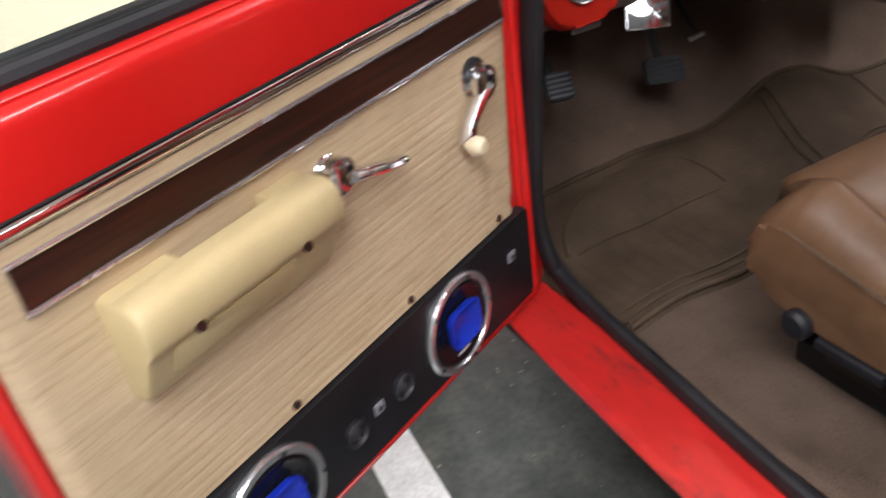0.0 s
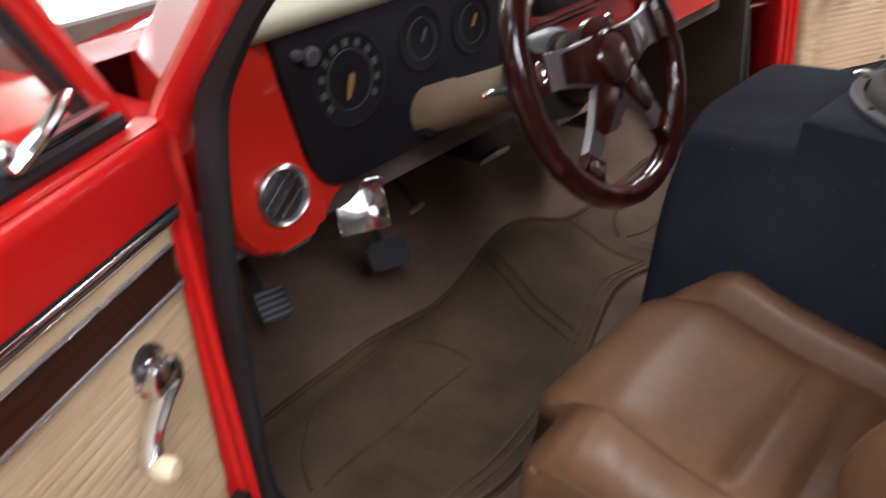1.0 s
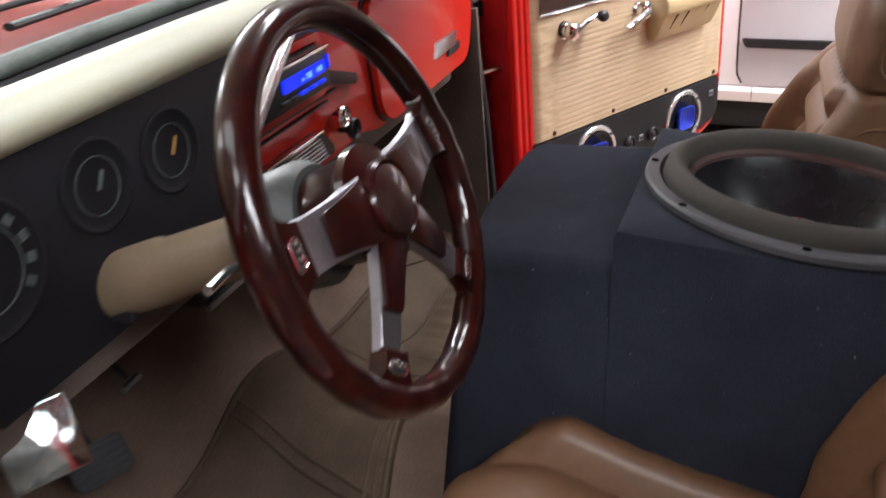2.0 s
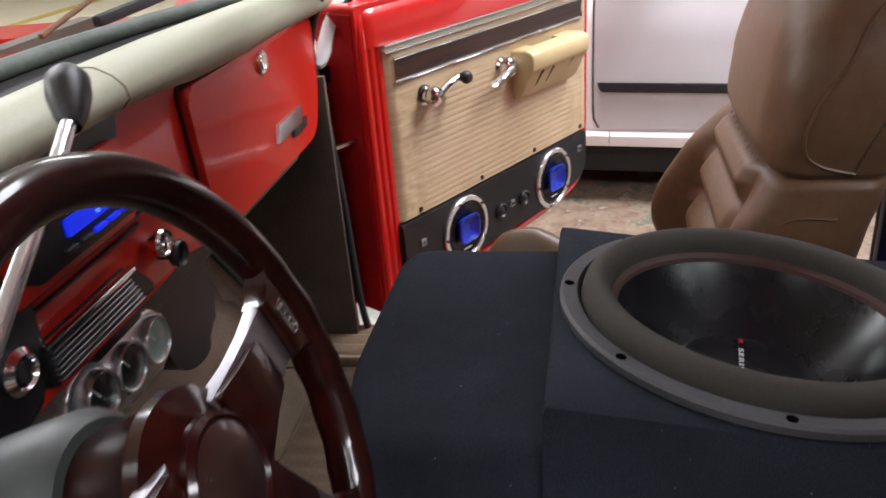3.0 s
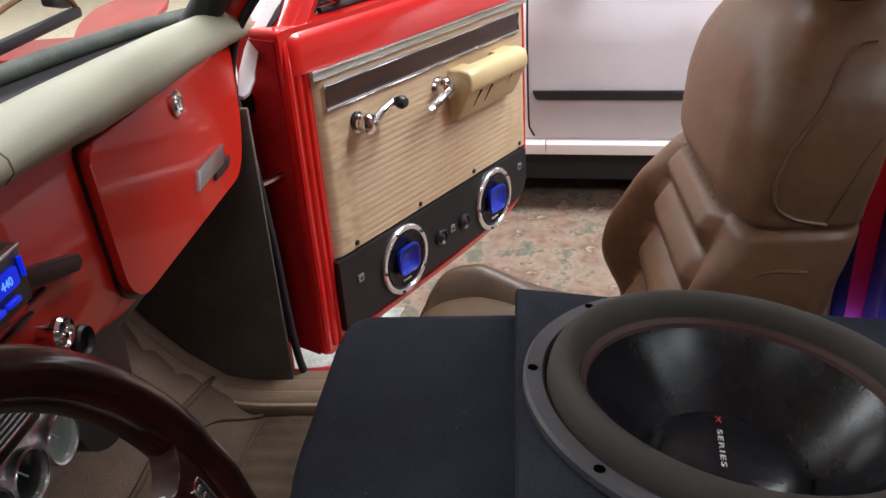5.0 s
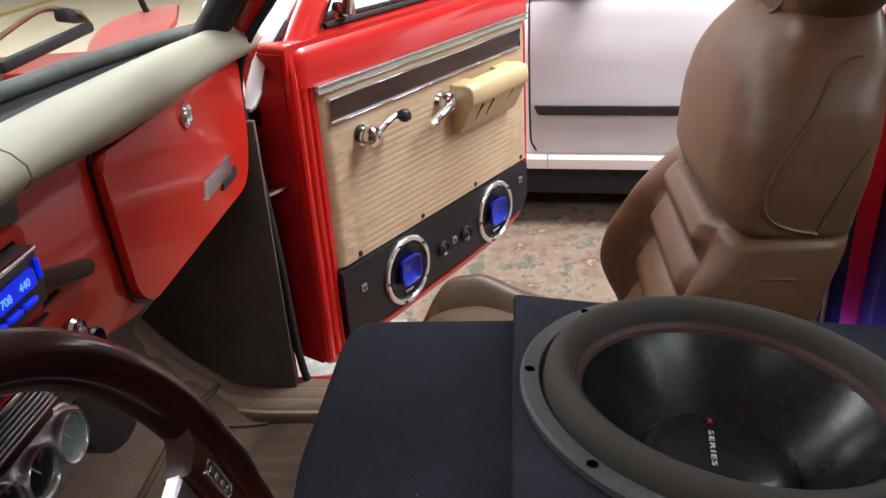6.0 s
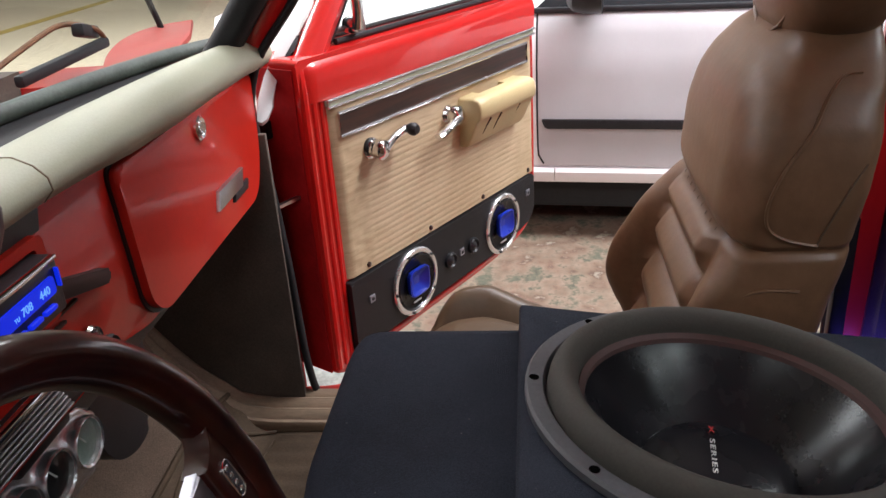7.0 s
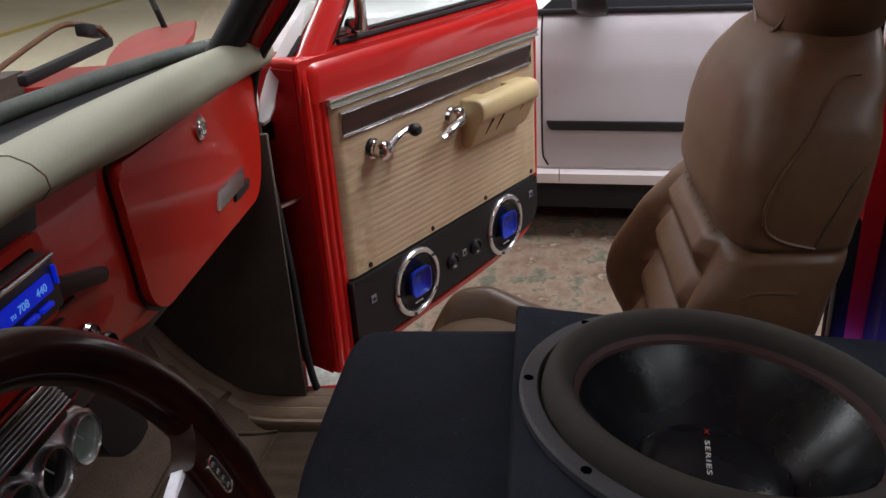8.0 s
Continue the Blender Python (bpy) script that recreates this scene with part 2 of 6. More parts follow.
def leather(name, color):
    m, nt, p = shader(name)
    large, mid, fine = noise_node(nt, 5, 5), noise_node(nt, 60, 4), noise_node(nt, 420, 3)
    base = ramp(nt, large.outputs["Fac"], [(0.28, tint(color, 0.72)), (0.55, color), (0.8, tint(color, 1.18))])
    worn = ramp(nt, mid.outputs["Fac"], [(0.35, (0.86, 0.84, 0.82)), (0.65, (1, 1, 1))])
    nt.links.new(mix(nt, base, worn, 1.0, "MULTIPLY"), p.inputs["Base Color"])
    rr = nt.nodes.new("ShaderNodeMapRange")
    rr.inputs["To Min"].default_value, rr.inputs["To Max"].default_value = 0.40, 0.60
    nt.links.new(mid.outputs["Fac"], rr.inputs["Value"])
    nt.links.new(rr.outputs["Result"], p.inputs["Roughness"])
    p.inputs["Coat Weight"].default_value, p.inputs["Coat Roughness"].default_value = 0.20, 0.30
    p.inputs["Specular IOR Level"].default_value = 0.35
    n1 = bump(nt, fine.outputs["Fac"], 0.25, 0.0006)
    nt.links.new(bump(nt, mid.outputs["Fac"], 0.30, 0.002, n1), p.inputs["Normal"])
    return m


LEATHER = leather("tan_leather", (0.152, 0.081, 0.042))
# Brown that paints the shade inside the armrest finger slot.
SLOT_SHADE = leather("slot_shade_brown", (0.17, 0.092, 0.045))
# The same leather in a darker brown, for the passenger cushion only.
LEATHER_DEEP = leather("deep_brown_leather", (0.078, 0.047, 0.025))
SEAM = surface("leather_seam", (0.10, 0.062, 0.036), 0.6, big=20, fine=300, var=0.2, grain=0.3)


def felt(name, color):
    """Napped cloth with a little pale lint."""
    m, nt, p = shader(name)
    nap, cloud, lint = noise_node(nt, 700, 3), noise_node(nt, 7, 5), noise_node(nt, 150, 1)
    base = ramp(nt, cloud.outputs["Fac"], [(0.3, tint(color, 0.72)), (0.7, tint(color, 1.28))])
    fuzz = ramp(nt, nap.outputs["Fac"], [(0.3, (0.5, 0.5, 0.5)), (0.7, (1, 1, 1))])
    specks = ramp(nt, lint.outputs["Fac"], [(0.785, (0, 0, 0)), (0.82, (1, 1, 1))])
    nt.links.new(mix(nt, mix(nt, base, fuzz, 1.0, "MULTIPLY"), (0.13, 0.13, 0.13), specks), p.inputs["Base Color"])
    p.inputs["Roughness"].default_value, p.inputs["Specular IOR Level"].default_value = 0.95, 0.15
    nt.links.new(bump(nt, nap.outputs["Fac"], 0.7, 0.002), p.inputs["Normal"])
    return m


FELT = felt("dark_navy_felt", (0.027, 0.032, 0.045))


def vinyl_grain(name, color, deep):
    """Tan door vinyl embossed with a wood grain that runs along the door."""
    m, nt, p = shader(name)
    streak, fleck, stain = noise_node(nt, 30, 6, (0.35, 1, 5.5), 0.7), noise_node(nt, 130, 4, (0.2, 1, 3.0)), noise_node(nt, 3.5, 4)
    base = ramp(nt, streak.outputs["Fac"], [(0.30, deep), (0.5, color), (0.75, tint(color, 1.14))])
    dirt = ramp(nt, stain.outputs["Fac"], [(0.3, (0.84, 0.80, 0.74)), (0.62, (1, 1, 1))])
    nt.links.new(mix(nt, base, dirt, 1.0, "MULTIPLY"), p.inputs["Base Color"])
    p.inputs["Roughness"].default_value = 0.55
    n1 = bump(nt, streak.outputs["Fac"], 0.25, 0.0012)
    nt.links.new(bump(nt, fleck.outputs["Fac"], 0.25, 0.0008, n1), p.inputs["Normal"])
    return m


TAN = vinyl_grain("tan_door_vinyl", (0.54, 0.415, 0.265), (0.43, 0.315, 0.185))


def wood(name, dark, light, stretch, coat, rough=0.3, scale=26):
    m, nt, p = shader(name)
    g, f = noise_node(nt, scale, 7, stretch, 0.65), noise_node(nt, 4, 3)
    base = ramp(nt, g.outputs["Fac"], [(0.3, dark), (0.72, light)])
    tone = ramp(nt, f.outputs["Fac"], [(0.3, (0.75, 0.7, 0.7)), (0.7, (1.1, 1.05, 1.0))])
    nt.links.new(mix(nt, base, tone, 1.0, "MULTIPLY"), p.inputs["Base Color"])
    p.inputs["Roughness"].default_value, p.inputs["Coat Weight"].default_value, p.inputs["Coat Roughness"].default_value = rough, coat, 0.10
    return m


WALNUT = wood("walnut_inlay", (0.005, 0.002, 0.0015), (0.060, 0.016, 0.007), (0.22, 1, 5), 0.25, 0.4, 20)
MAHOGANY = wood("red_mahogany", (0.006, 0.0011, 0.0010), (0.031, 0.0046, 0.0032), (1, 1, 1), 0.65, 0.3, 34)
next(n for n in MAHOGANY.node_tree.nodes if n.type == "BSDF_PRINCIPLED").inputs["Specular IOR Level"].default_value = 0.1


def floor_paint():
    """Worn garage floor: grey-green on one side of the truck, mottled rust, pink and green patches on the other."""
    m, nt, p = shader("worn_garage_floor")
    patch, edge, speck, wear = noise_node(nt, 7.5, 6, (1, 1, 1), 0.62), noise_node(nt, 14, 6), noise_node(nt, 60, 4), noise_node(nt, 0.6, 4)
    camo = ramp(nt, patch.outputs["Fac"], [(0.36, (0.075, 0.088, 0.062)), (0.42, (0.13, 0.115, 0.082)), (0.46, (0.225, 0.170, 0.125)), (0.54, (0.185, 0.120, 0.085)), (0.58, (0.115, 0.060, 0.042)), (0.63, (0.30, 0.265, 0.21))])
    blot = ramp(nt, edge.outputs["Fac"], [(0.38, (0.10, 0.105, 0.075)), (0.6, (0.34, 0.26, 0.195))])
    camo = mix(nt, camo, blot, 0.15)
    grey = ramp(nt, edge.outputs["Fac"], [(0.3, (0.040, 0.046, 0.040)), (0.6, (0.075, 0.080, 0.070)), (0.78, (0.14, 0.13, 0.10))])
    chips = noise_node(nt, 34, 2)
    grey = mix(nt, grey, (0.34, 0.31, 0.24), ramp(nt, chips.outputs["Fac"], [(0.69, (0, 0, 0)), (0.74, (0.8, 0.8, 0.8))]))
    pale = ramp(nt, edge.outputs["Fac"], [(0.3, (0.60, 0.51, 0.37)), (0.7, (0.76, 0.67, 0.51))])
    co, sx = nt.nodes.new("ShaderNodeTexCoord"), nt.nodes.new("ShaderNodeSeparateXYZ")
    nt.links.new(co.outputs["Object"], sx.inputs[0])
    left, front = nt.nodes.new("ShaderNodeMapRange"), nt.nodes.new("ShaderNodeMapRange")
    left.inputs["From Min"].default_value, left.inputs["From Max"].default_value = -0.3, 0.1
    nt.links.new(sx.outputs["X"], left.inputs["Value"])
    front.inputs["From Min"].default_value, front.inputs["From Max"].default_value = 1.5, 2.2
    nt.links.new(sx.outputs["Y"], front.inputs["Value"])
    both = mix(nt, mix(nt, grey, camo, left.outputs["Result"]), pale, front.outputs["Result"])
    grit = ramp(nt, speck.outputs["Fac"], [(0.32, (0.7, 0.7, 0.7)), (0.55, (1, 1, 1))])
    nt.links.new(mix(nt, both, grit, 1.0, "MULTIPLY"), p.inputs["Base Color"])
    rr = nt.nodes.new("ShaderNodeMapRange")
    rr.inputs["To Min"].default_value, rr.inputs["To Max"].default_value = 0.35, 0.75
    nt.links.new(wear.outputs["Fac"], rr.inputs["Value"])
    nt.links.new(rr.outputs["Result"], p.inputs["Roughness"])
    nt.links.new(bump(nt, speck.outputs["Fac"], 0.3, 0.002), p.inputs["Normal"])
    return m


def glass(name, tone=(0.92, 0.97, 0.95), gloss=0.07):
    m = bpy.data.materials.new(name)
    m.use_nodes = True
    nt = m.node_tree
    nt.nodes.clear()
    out, mx, tr, gl = (nt.nodes.new(k) for k in ("ShaderNodeOutputMaterial", "ShaderNodeMixShader", "ShaderNodeBsdfTransparent", "ShaderNodeBsdfGlossy"))
    tr.inputs["Color"].default_value = (*tone, 1)
    gl.inputs["Roughness"].default_value = 0.02
    mx.inputs[0].default_value = gloss
    nt.links.new(tr.outputs[0], mx.inputs[1])
    nt.links.new(gl.outputs[0], mx.inputs[2])
    nt.links.new(mx.outputs[0], out.inputs[0])
    return m


def glow(name, color, strength):
    m, nt, p = shader(name)
    p.inputs["Base Color"].default_value = (*tint(color, 0.2), 1)
    p.inputs["Emission Color"].default_value, p.inputs["Emission Strength"].default_value = (*color, 1), strength
    return m


GLASS = glass("window_glass")
DARK_GLASS = surface("dark_car_glass", (0.02, 0.022, 0.025), 0.08, big=3, fine=60, var=0.1, grain=0.05, rough_var=0.02)
# Pale grey-green that paints the lens reflection onto one dial face.
DIAL_REFLECTION = surface("grey_green_dial_reflection", (0.34, 0.40, 0.37), 0.5, big=40, fine=300, var=0.15, grain=0.15)
LENS = glass("gauge_lens", (0.85, 0.9, 0.88), 0.10)
SCREEN = glow("blue_display", (0.004, 0.03, 1.0), 0.75)
DIGIT = glow("pale_blue_digits", (0.15, 0.4, 1.0), 1.2)
MIRROR = surface("mirror_glass", (0.85, 0.87, 0.88), 0.03, 1.0, big=5, fine=60, var=0.02, grain=0.02, rough_var=0.01)


# ---- garage ----
bm = B()
box(bm, (-12, -9, -0.25), (14, 16, 0.0))
solo("floor", bm, floor_paint(), "worn painted concrete garage floor with mottled rust and green patches", "floor", "structure")
for wall_name, lo, hi in (("wall_west", (-12.2, -9, 0), (-12, 16, 3.6)), ("wall_east", (14, -9, 0), (14.2, 16, 3.6)),
                          ("wall_north", (-12, 16, 0), (14, 16.2, 3.6)), ("wall_south", (-12, -9.2, 0), (14, -9, 3.6))):
    solo(wall_name, box(B(), lo, hi), WALL, "plain pale painted garage wall", "wall", "structure")
solo("ceiling", box(B(), (-12, -9, 3.6), (14, 16, 3.8)), CEILING, "plain grey garage ceiling", "ceiling", "structure")
solo("floor_marking", prism(B(), [(-1.205, 0.10), (-1.10, 0.06), (-1.03, 0.95), (-1.132, 0.97)], lambda a, b, d: (a, b, d), 0.0, 0.004),
     WHITE_LINE, "worn white painted bay line on the garage floor", "floor marking", "structure")
solo("floor_marking", prism(B(), [(1.30, 0.64), (1.70, 0.565), (1.68, 1.6), (1.28, 1.6)], lambda a, b, d: (a, b, d), 0.0, 0.004),
     PALE_PATCH, "pale grey paint patch on the garage floor", "floor marking", "structure")
solo("floor_marking", prism(B(), [(4.0, 6.15), (13.0, 5.65), (13.0, 5.80), (4.0, 6.32)], lambda a, b, d: (a, b, d), 0.0, 0.004),
     YELLOW_LINE, "faded yellow painted line on the garage floor", "floor marking", "structure")

# ---- truck cab ----
cab = thing("pickup_cab", pose(0, 0, 0), "glossy red classic pickup truck cab with both doors open", "pickup truck")


def smooth2(points, n=5):
    return [(p.x, p.y) for p in smooth([(a, b, 0) for a, b in points], n)]


def mirror_x(points, s):
    return [(s * p[0], *p[1:]) for p in points]


def bilerp(table, v):
    """Value at v from (place, value) pairs."""
    for (a, x), (b, y) in zip(table, table[1:]):
        if v <= b:
            f = max(0.0, (v - a) / (b - a))
            return x + (y - x) * (f * f * (3 - 2 * f))
    return table[-1][1]


TOE = [(0.72, 0.0), (0.772, 0.013), (0.844, 0.067), (0.892, 0.12), (0.95, 0.195), (1.08, 0.36)]


def curve(table, v):
    """Value at v on a smooth curve through (place, value) pairs."""
    if v <= table[0][0]:
        return table[0][1]
    for i in range(len(table) - 1):
        (a, x), (b, y) = table[i], table[i + 1]
        if v <= b:
            f, h = (v - a) / (b - a), b - a
            m0 = (y - table[i - 1][1]) / (b - table[i - 1][0]) if i else (y - x) / h
            m1 = (table[i + 2][1] - x) / (table[i + 2][0] - a) if i < len(table) - 2 else (y - x) / h
            return (2 * f ** 3 - 3 * f * f + 1) * x + (f ** 3 - 2 * f * f + f) * h * m0 + (3 * f * f - 2 * f ** 3) * y + (f ** 3 - f * f) * h * m1
    return table[-1][1]


# floor and toe board under carpet
def carpet_point(u, v):
    y = -0.50 + 1.58 * v
    x = -0.80 + 1.60 * u
    rise = bilerp([(0.25, 0.0), (0.50, 1.0)], x)
    z = 0.29 + bilerp([(0.70, 0.0), (0.86, 0.06), (1.08, 0.36)], y) * (1 - rise) + (bilerp(TOE, y) + bilerp([(0.70, 0.0), (0.80, 0.035)], y)) * rise
    z += 0.10 * math.exp(-((x - 0.06) / 0.20) ** 2) * bilerp([(0.35, 0.2), (0.80, 1.0)], y)
    z += 0.035 * math.exp(-((x + 0.30) / 0.13) ** 2 - ((y - 0.83) / 0.09) ** 2)
    z += 0.055 * bilerp([(0.42, 0.0), (0.66, 1.0)], x) * bilerp([(0.15, 0.0), (0.40, 1.0)], y)
    z += 0.004 * noise.noise((x * 9, y * 9, 1.7)) + 0.006 * noise.noise((x * 3, y * 3, 4.2))
    if abs(x) > 0.775:
        z = max(z, 0.392)
    return (x, y, z)


part("floor_carpet", sheet(B(), 80, 90, carpet_point), CARPET, cab, "worn brown floor carpet")
part("floor_pan", box(B(), (-0.82, -0.52, 0.22), (0.82, 1.1, 0.27)), DARK, cab, "dark underside of the cab floor")

for s in (-1, 1):
    line = ((0.66, 0.805, 0.90), (0.60, 0.808, 0.915), (0.42, 0.812, 0.928), (0.10, 0.838, 0.943), (-0.50, 0.868, 0.955))
    if s > 0:
        line = ((0.74, 0.786, 0.802), (0.60, 0.790, 0.812), (0.42, 0.798, 0.860), (0.10, 0.838, 0.930), (-0.50, 0.868, 0.955))
    rings = [[(s * p, y, z) for p, z in ((xi, 0.33), (xi, 0.398), (xi + 0.006, 0.404), (xo - 0.012, 0.404), (xo, 0.394), (xo - 0.01, 0.375), (max(xi + 0.004, xo - 0.075), 0.30), (max(xi + 0.002, xo - 0.09), 0.27), (xi, 0.27))] for y, xi, xo in line]
    part("door_sill", ringed(B(), rings), SILL_RED, cab, "scuffed red door sill")
    upright = [(0.760, 0.20, 1.38), (0.790, 0.290, 1.315), (0.800, 0.345, 1.273), (0.800, 0.391, 1.23), (0.800, 0.458, 1.175), (0.801, 0.514, 1.115), (0.805, 0.537, 1.07), (0.812, 0.550, 1.0), (0.818, 0.566, 0.90), (0.821, 0.577, 0.80), (0.823, 0.586, 0.70), (0.824, 0.594, 0.60), (0.820, 0.596, 0.53), (0.812, 0.585, 0.475)]
    if s > 0:
        upright = [(0.715, 0.425, 1.40), (0.735, 0.482, 1.28), (0.752, 0.560, 1.17), (0.765, 0.634, 1.08), (0.771, 0.662, 1.0), (0.774, 0.660, 0.94), (0.776, 0.650, 0.84), (0.777, 0.641, 0.70), (0.778, 0.637, 0.58), (0.779, 0.634, 0.49)]
    along = [(0.799, 0.575, 0.432), (0.803, 0.46, 0.412), (0.814, 0.30, 0.409), (0.834, 0.05, 0.409), (0.862, -0.48, 0.409)]
    seal = smooth(mirror_x(upright + (along if s < 0 else [(0.780, 0.628, 0.43), (0.782, 0.622, 0.40)]), s), 6)
    part("weatherstrip", tube(B(), seal, 0.0150 if s < 0 else 0.0095, 14, squash=2.1 if s < 0 else 0.8, up=(0, 1, 0)), RUBBER, cab, "black rubber weatherstrip")
    part("weatherstrip", tube(B(), smooth(mirror_x([upright[0], (0.69, 0.30, 1.53), (0.68, 0.0, 1.585), (0.69, -0.36, 1.56)], s), 6), 0.014, 10), RUBBER, cab, "black rubber weatherstrip")
    if s < 0:
        lip = smooth(mirror_x([(0.786, 0.675, 0.62), (0.788, 0.655, 0.50), (0.784, 0.58, 0.42), (0.785, 0.46, 0.392), (0.796, 0.30, 0.385), (0.816, 0.05, 0.385), (0.842, -0.48, 0.385)], s), 6)
        part("seal_lip", tube(B(), lip, 0.012 if s < 0 else 0.006, 10), RUBBER, cab, "black rubber inner lip")
    # hinge pillar
    part("hinge_pillar", box(B(), (s * 0.79 - 0.020, 0.684 if s < 0 else 0.664, 0.36), (s * 0.79 + 0.020, 0.92, 1.00 if s > 0 else 1.04), 0.008), JAMB, cab)
    part("pillar_skin", box(B(), (s * 0.86 - 0.055, 0.700, 0.36), (s * 0.86 + 0.055, 0.92, 0.935), 0.008), RED, cab)
    part("jamb_plate", box(B(), (min(s * 0.772, s * 0.93), 0.690, 0.27), (max(s * 0.772, s * 0.93), 0.720, 0.945), 0.006), JAMB, cab, "red door jamb with shade painted in")
    ap = mirror_x([(0.800, 0.695, 1.0), (0.790, 0.668, 1.07), (0.770, 0.564, 1.20), (0.745, 0.415, 1.41), (0.72, 0.31, 1.56), (0.70, 0.22, 1.62)], s)
    if s < 0:
        ap = mirror_x([(0.812, 0.625, 1.02), (0.806, 0.580, 1.08), (0.803, 0.480, 1.167), (0.803, 0.395, 1.243), (0.790, 0.29, 1.335), (0.75, 0.19, 1.46), (0.70, 0.12, 1.62)], s)
    part("windscreen_pillar", tube(B(), smooth(ap, 5), 0.030, 10, squash=0.8), RED, cab)
    inner = mirror_x([(0.742, 0.718, 1.06), (0.730, 0.645, 1.15), (0.708, 0.50, 1.34), (0.685, 0.35, 1.54)], s)
    if s > 0:
        part("pillar_trim", tube(B(), smooth(inner, 5), 0.026, 10), RUBBER, cab, "black pillar trim")
    skin = [(0.598, 1.07), (0.655, 1.115), (0.505, 1.235), (0.385, 1.345), (0.26, 1.46), (0.20, 1.46), (0.437, 1.231)]
    if s > 0:
        skin = [(0.118, 0.225), (0.145, 0.222), (0.092, 0.156), (0.061, 0.111), (0.035, 0.072), (0.023, 0.024), (0.008, -0.001), (-0.003, -0.008), (-0.012, -0.003), (-0.003, 0.039), (0.016, 0.081), (0.037, 0.117), (0.07, 0.164)]
    if s < 0:
        part("pillar_outer_skin", prism(B(), skin, lambda a, b, d: (-d, a, b), 0.785, 0.806, 0.003), WHITE, cab, "white outer windscreen pillar skin")
    else:
        # White sheet added in the door gap, tilted up to catch lamp light.
        n = Vector((-0.72, -0.30, 0.63)).normalized()
        across = Vector((0, 0, 1)).cross(n).normalized()
        up = n.cross(across)
        part("gap_light_sheet", prism(B(), skin, lambda a, b, d: Vector((0.79, 0.65, 0.97)) + across * a + up * b + n * d, -0.012, 0.0, 0.003), WHITE, cab, "added white sheet tilted to catch light in the door gap")
        # Black mark laid on that sheet.
        part("gap_mark", prism(B(), [(0.053, 0.105), (0.068, 0.124), (0.089, 0.152), (0.094, 0.153), (0.081, 0.123), (0.061, 0.106)], lambda a, b, d: Vector((0.79, 0.65, 0.97)) + across * a + up * b + n * d, -0.004, 0.006, 0.002), RUBBER, cab, "black mark on the added white sheet")
    part("kick_panel", box(B(), (s * 0.768 - 0.006, 0.682 if s < 0 else 0.642, 0.34), (s * 0.768 + 0.006, 1.06, 0.90 if s < 0 else 0.95), 0.003), KICK, cab, "black fibreboard kick panel")
    part("rear_pillar", box(B(), (s * 0.765 - 0.075, -0.52, 0.27), (s * 0.765 + 0.075, -0.395, 1.58), 0.012), KICK, cab, "dark inner rear pillar")
    part("rear_jamb", ringed(B(), [[(s * (x + dx), y, z) for x, y in ((0.705, -0.352), (0.722, -0.346), (0.800, -0.372), (0.86, -0.41), (0.86, -0.50), (0.72, -0.396), (0.700, -0.384))] for z, dx in ((0.36, 0.03), (0.62, 0.015), (0.9, 0.0), (1.25, -0.015), (1.58, -0.05))]), RED, cab, "red door jamb edge")
    part("jamb_seal", tube(B(), smooth(mirror_x([(0.760, -0.345, 0.40), (0.748, -0.338, 0.62), (0.735, -0.335, 0.9), (0.715, -0.332, 1.25), (0.68, -0.33, 1.55)], s), 5), 0.011, 10), RUBBER, cab, "black rubber weatherstrip")
    if s > 0:
        ribs = [(0.782, 0.30), (0.784, 0.402), (0.777, 0.412), (0.766, 0.407), (0.762, 0.402), (0.757, 0.404), (0.746, 0.396), (0.742, 0.390), (0.737, 0.392), (0.726, 0.383), (0.722, 0.376), (0.716, 0.374), (0.712, 0.366), (0.714, 0.30)]
        part("sill_trim", ringed(B(), [[(x + 0.03 * max(0.0, 0.45 - y), y, z + bilerp(TOE, y)) for x, z in ribs] for y in (0.05, 0.3, 0.5, 0.7, 0.74, 0.772, 0.81, 0.844, 0.892, 0.95, 1.02)]), SILL_TRIM, cab, "brown ribbed inner sill trim")
    y0 = 0.735 if s < 0 else 0.90
    part("fender_upper", prism(B(), rounded([(y0, 0.60), (1.40, 0.60), (1.95, 0.62), (2.30, 0.70), (2.30, 1.0), (1.6, 1.03), (y0, 1.045)], 0.03), lambda a, b, d: (s * d, a, b), 0.79, 0.955, 0.03, 3), RED, cab, "red front fender")
    fen = rounded([(0.90, 0.34), (1.15, 0.34), (1.20, 0.50), (1.32, 0.64), (1.50, 0.69), (1.70, 0.64), (1.82, 0.50), (1.88, 0.34), (2.30, 0.34), (2.30, 0.80 if s > 0 else 0.97), (0.90, 0.80 if s > 0 else 0.925)], 0.03)
    part("fender_lower", prism(B(), fen, lambda a, b, d: (s * d, a, b), 0.80, 0.962, 0.02, 2), WHITE if s < 0 else RED, cab, "white lower front fender" if s < 0 else "red lower front fender")
    part("fender_moulding", box(B(), (s * 0.962 - 0.006, 0.92, 0.795 if s > 0 else 0.905), (s * 0.962 + 0.006, 2.28, 0.815 if s > 0 else 0.925), 0.003), CHROME, cab, "chrome side moulding")
    wheel = part("front_wheel", lathe(B(), [(0.10, -0.1), (0.30, -0.1), (0.33, -0.07), (0.33, 0.07), (0.30, 0.1), (0.20, 0.1)], facing((s * 0.83, 1.52, 0.33), (s, 0, 0)), 32), TYRE, cab, "black tyre")
    part("rim", lathe(B(), [(0.0, 0.06), (0.06, 0.07), (0.14, 0.05), (0.19, 0.085), (0.205, 0.08), (0.205, 0.0), (0.0, 0.0)], facing((s * 0.83, 1.52, 0.33), (s, 0, 0)), 32), STEEL, wheel, "steel rim")

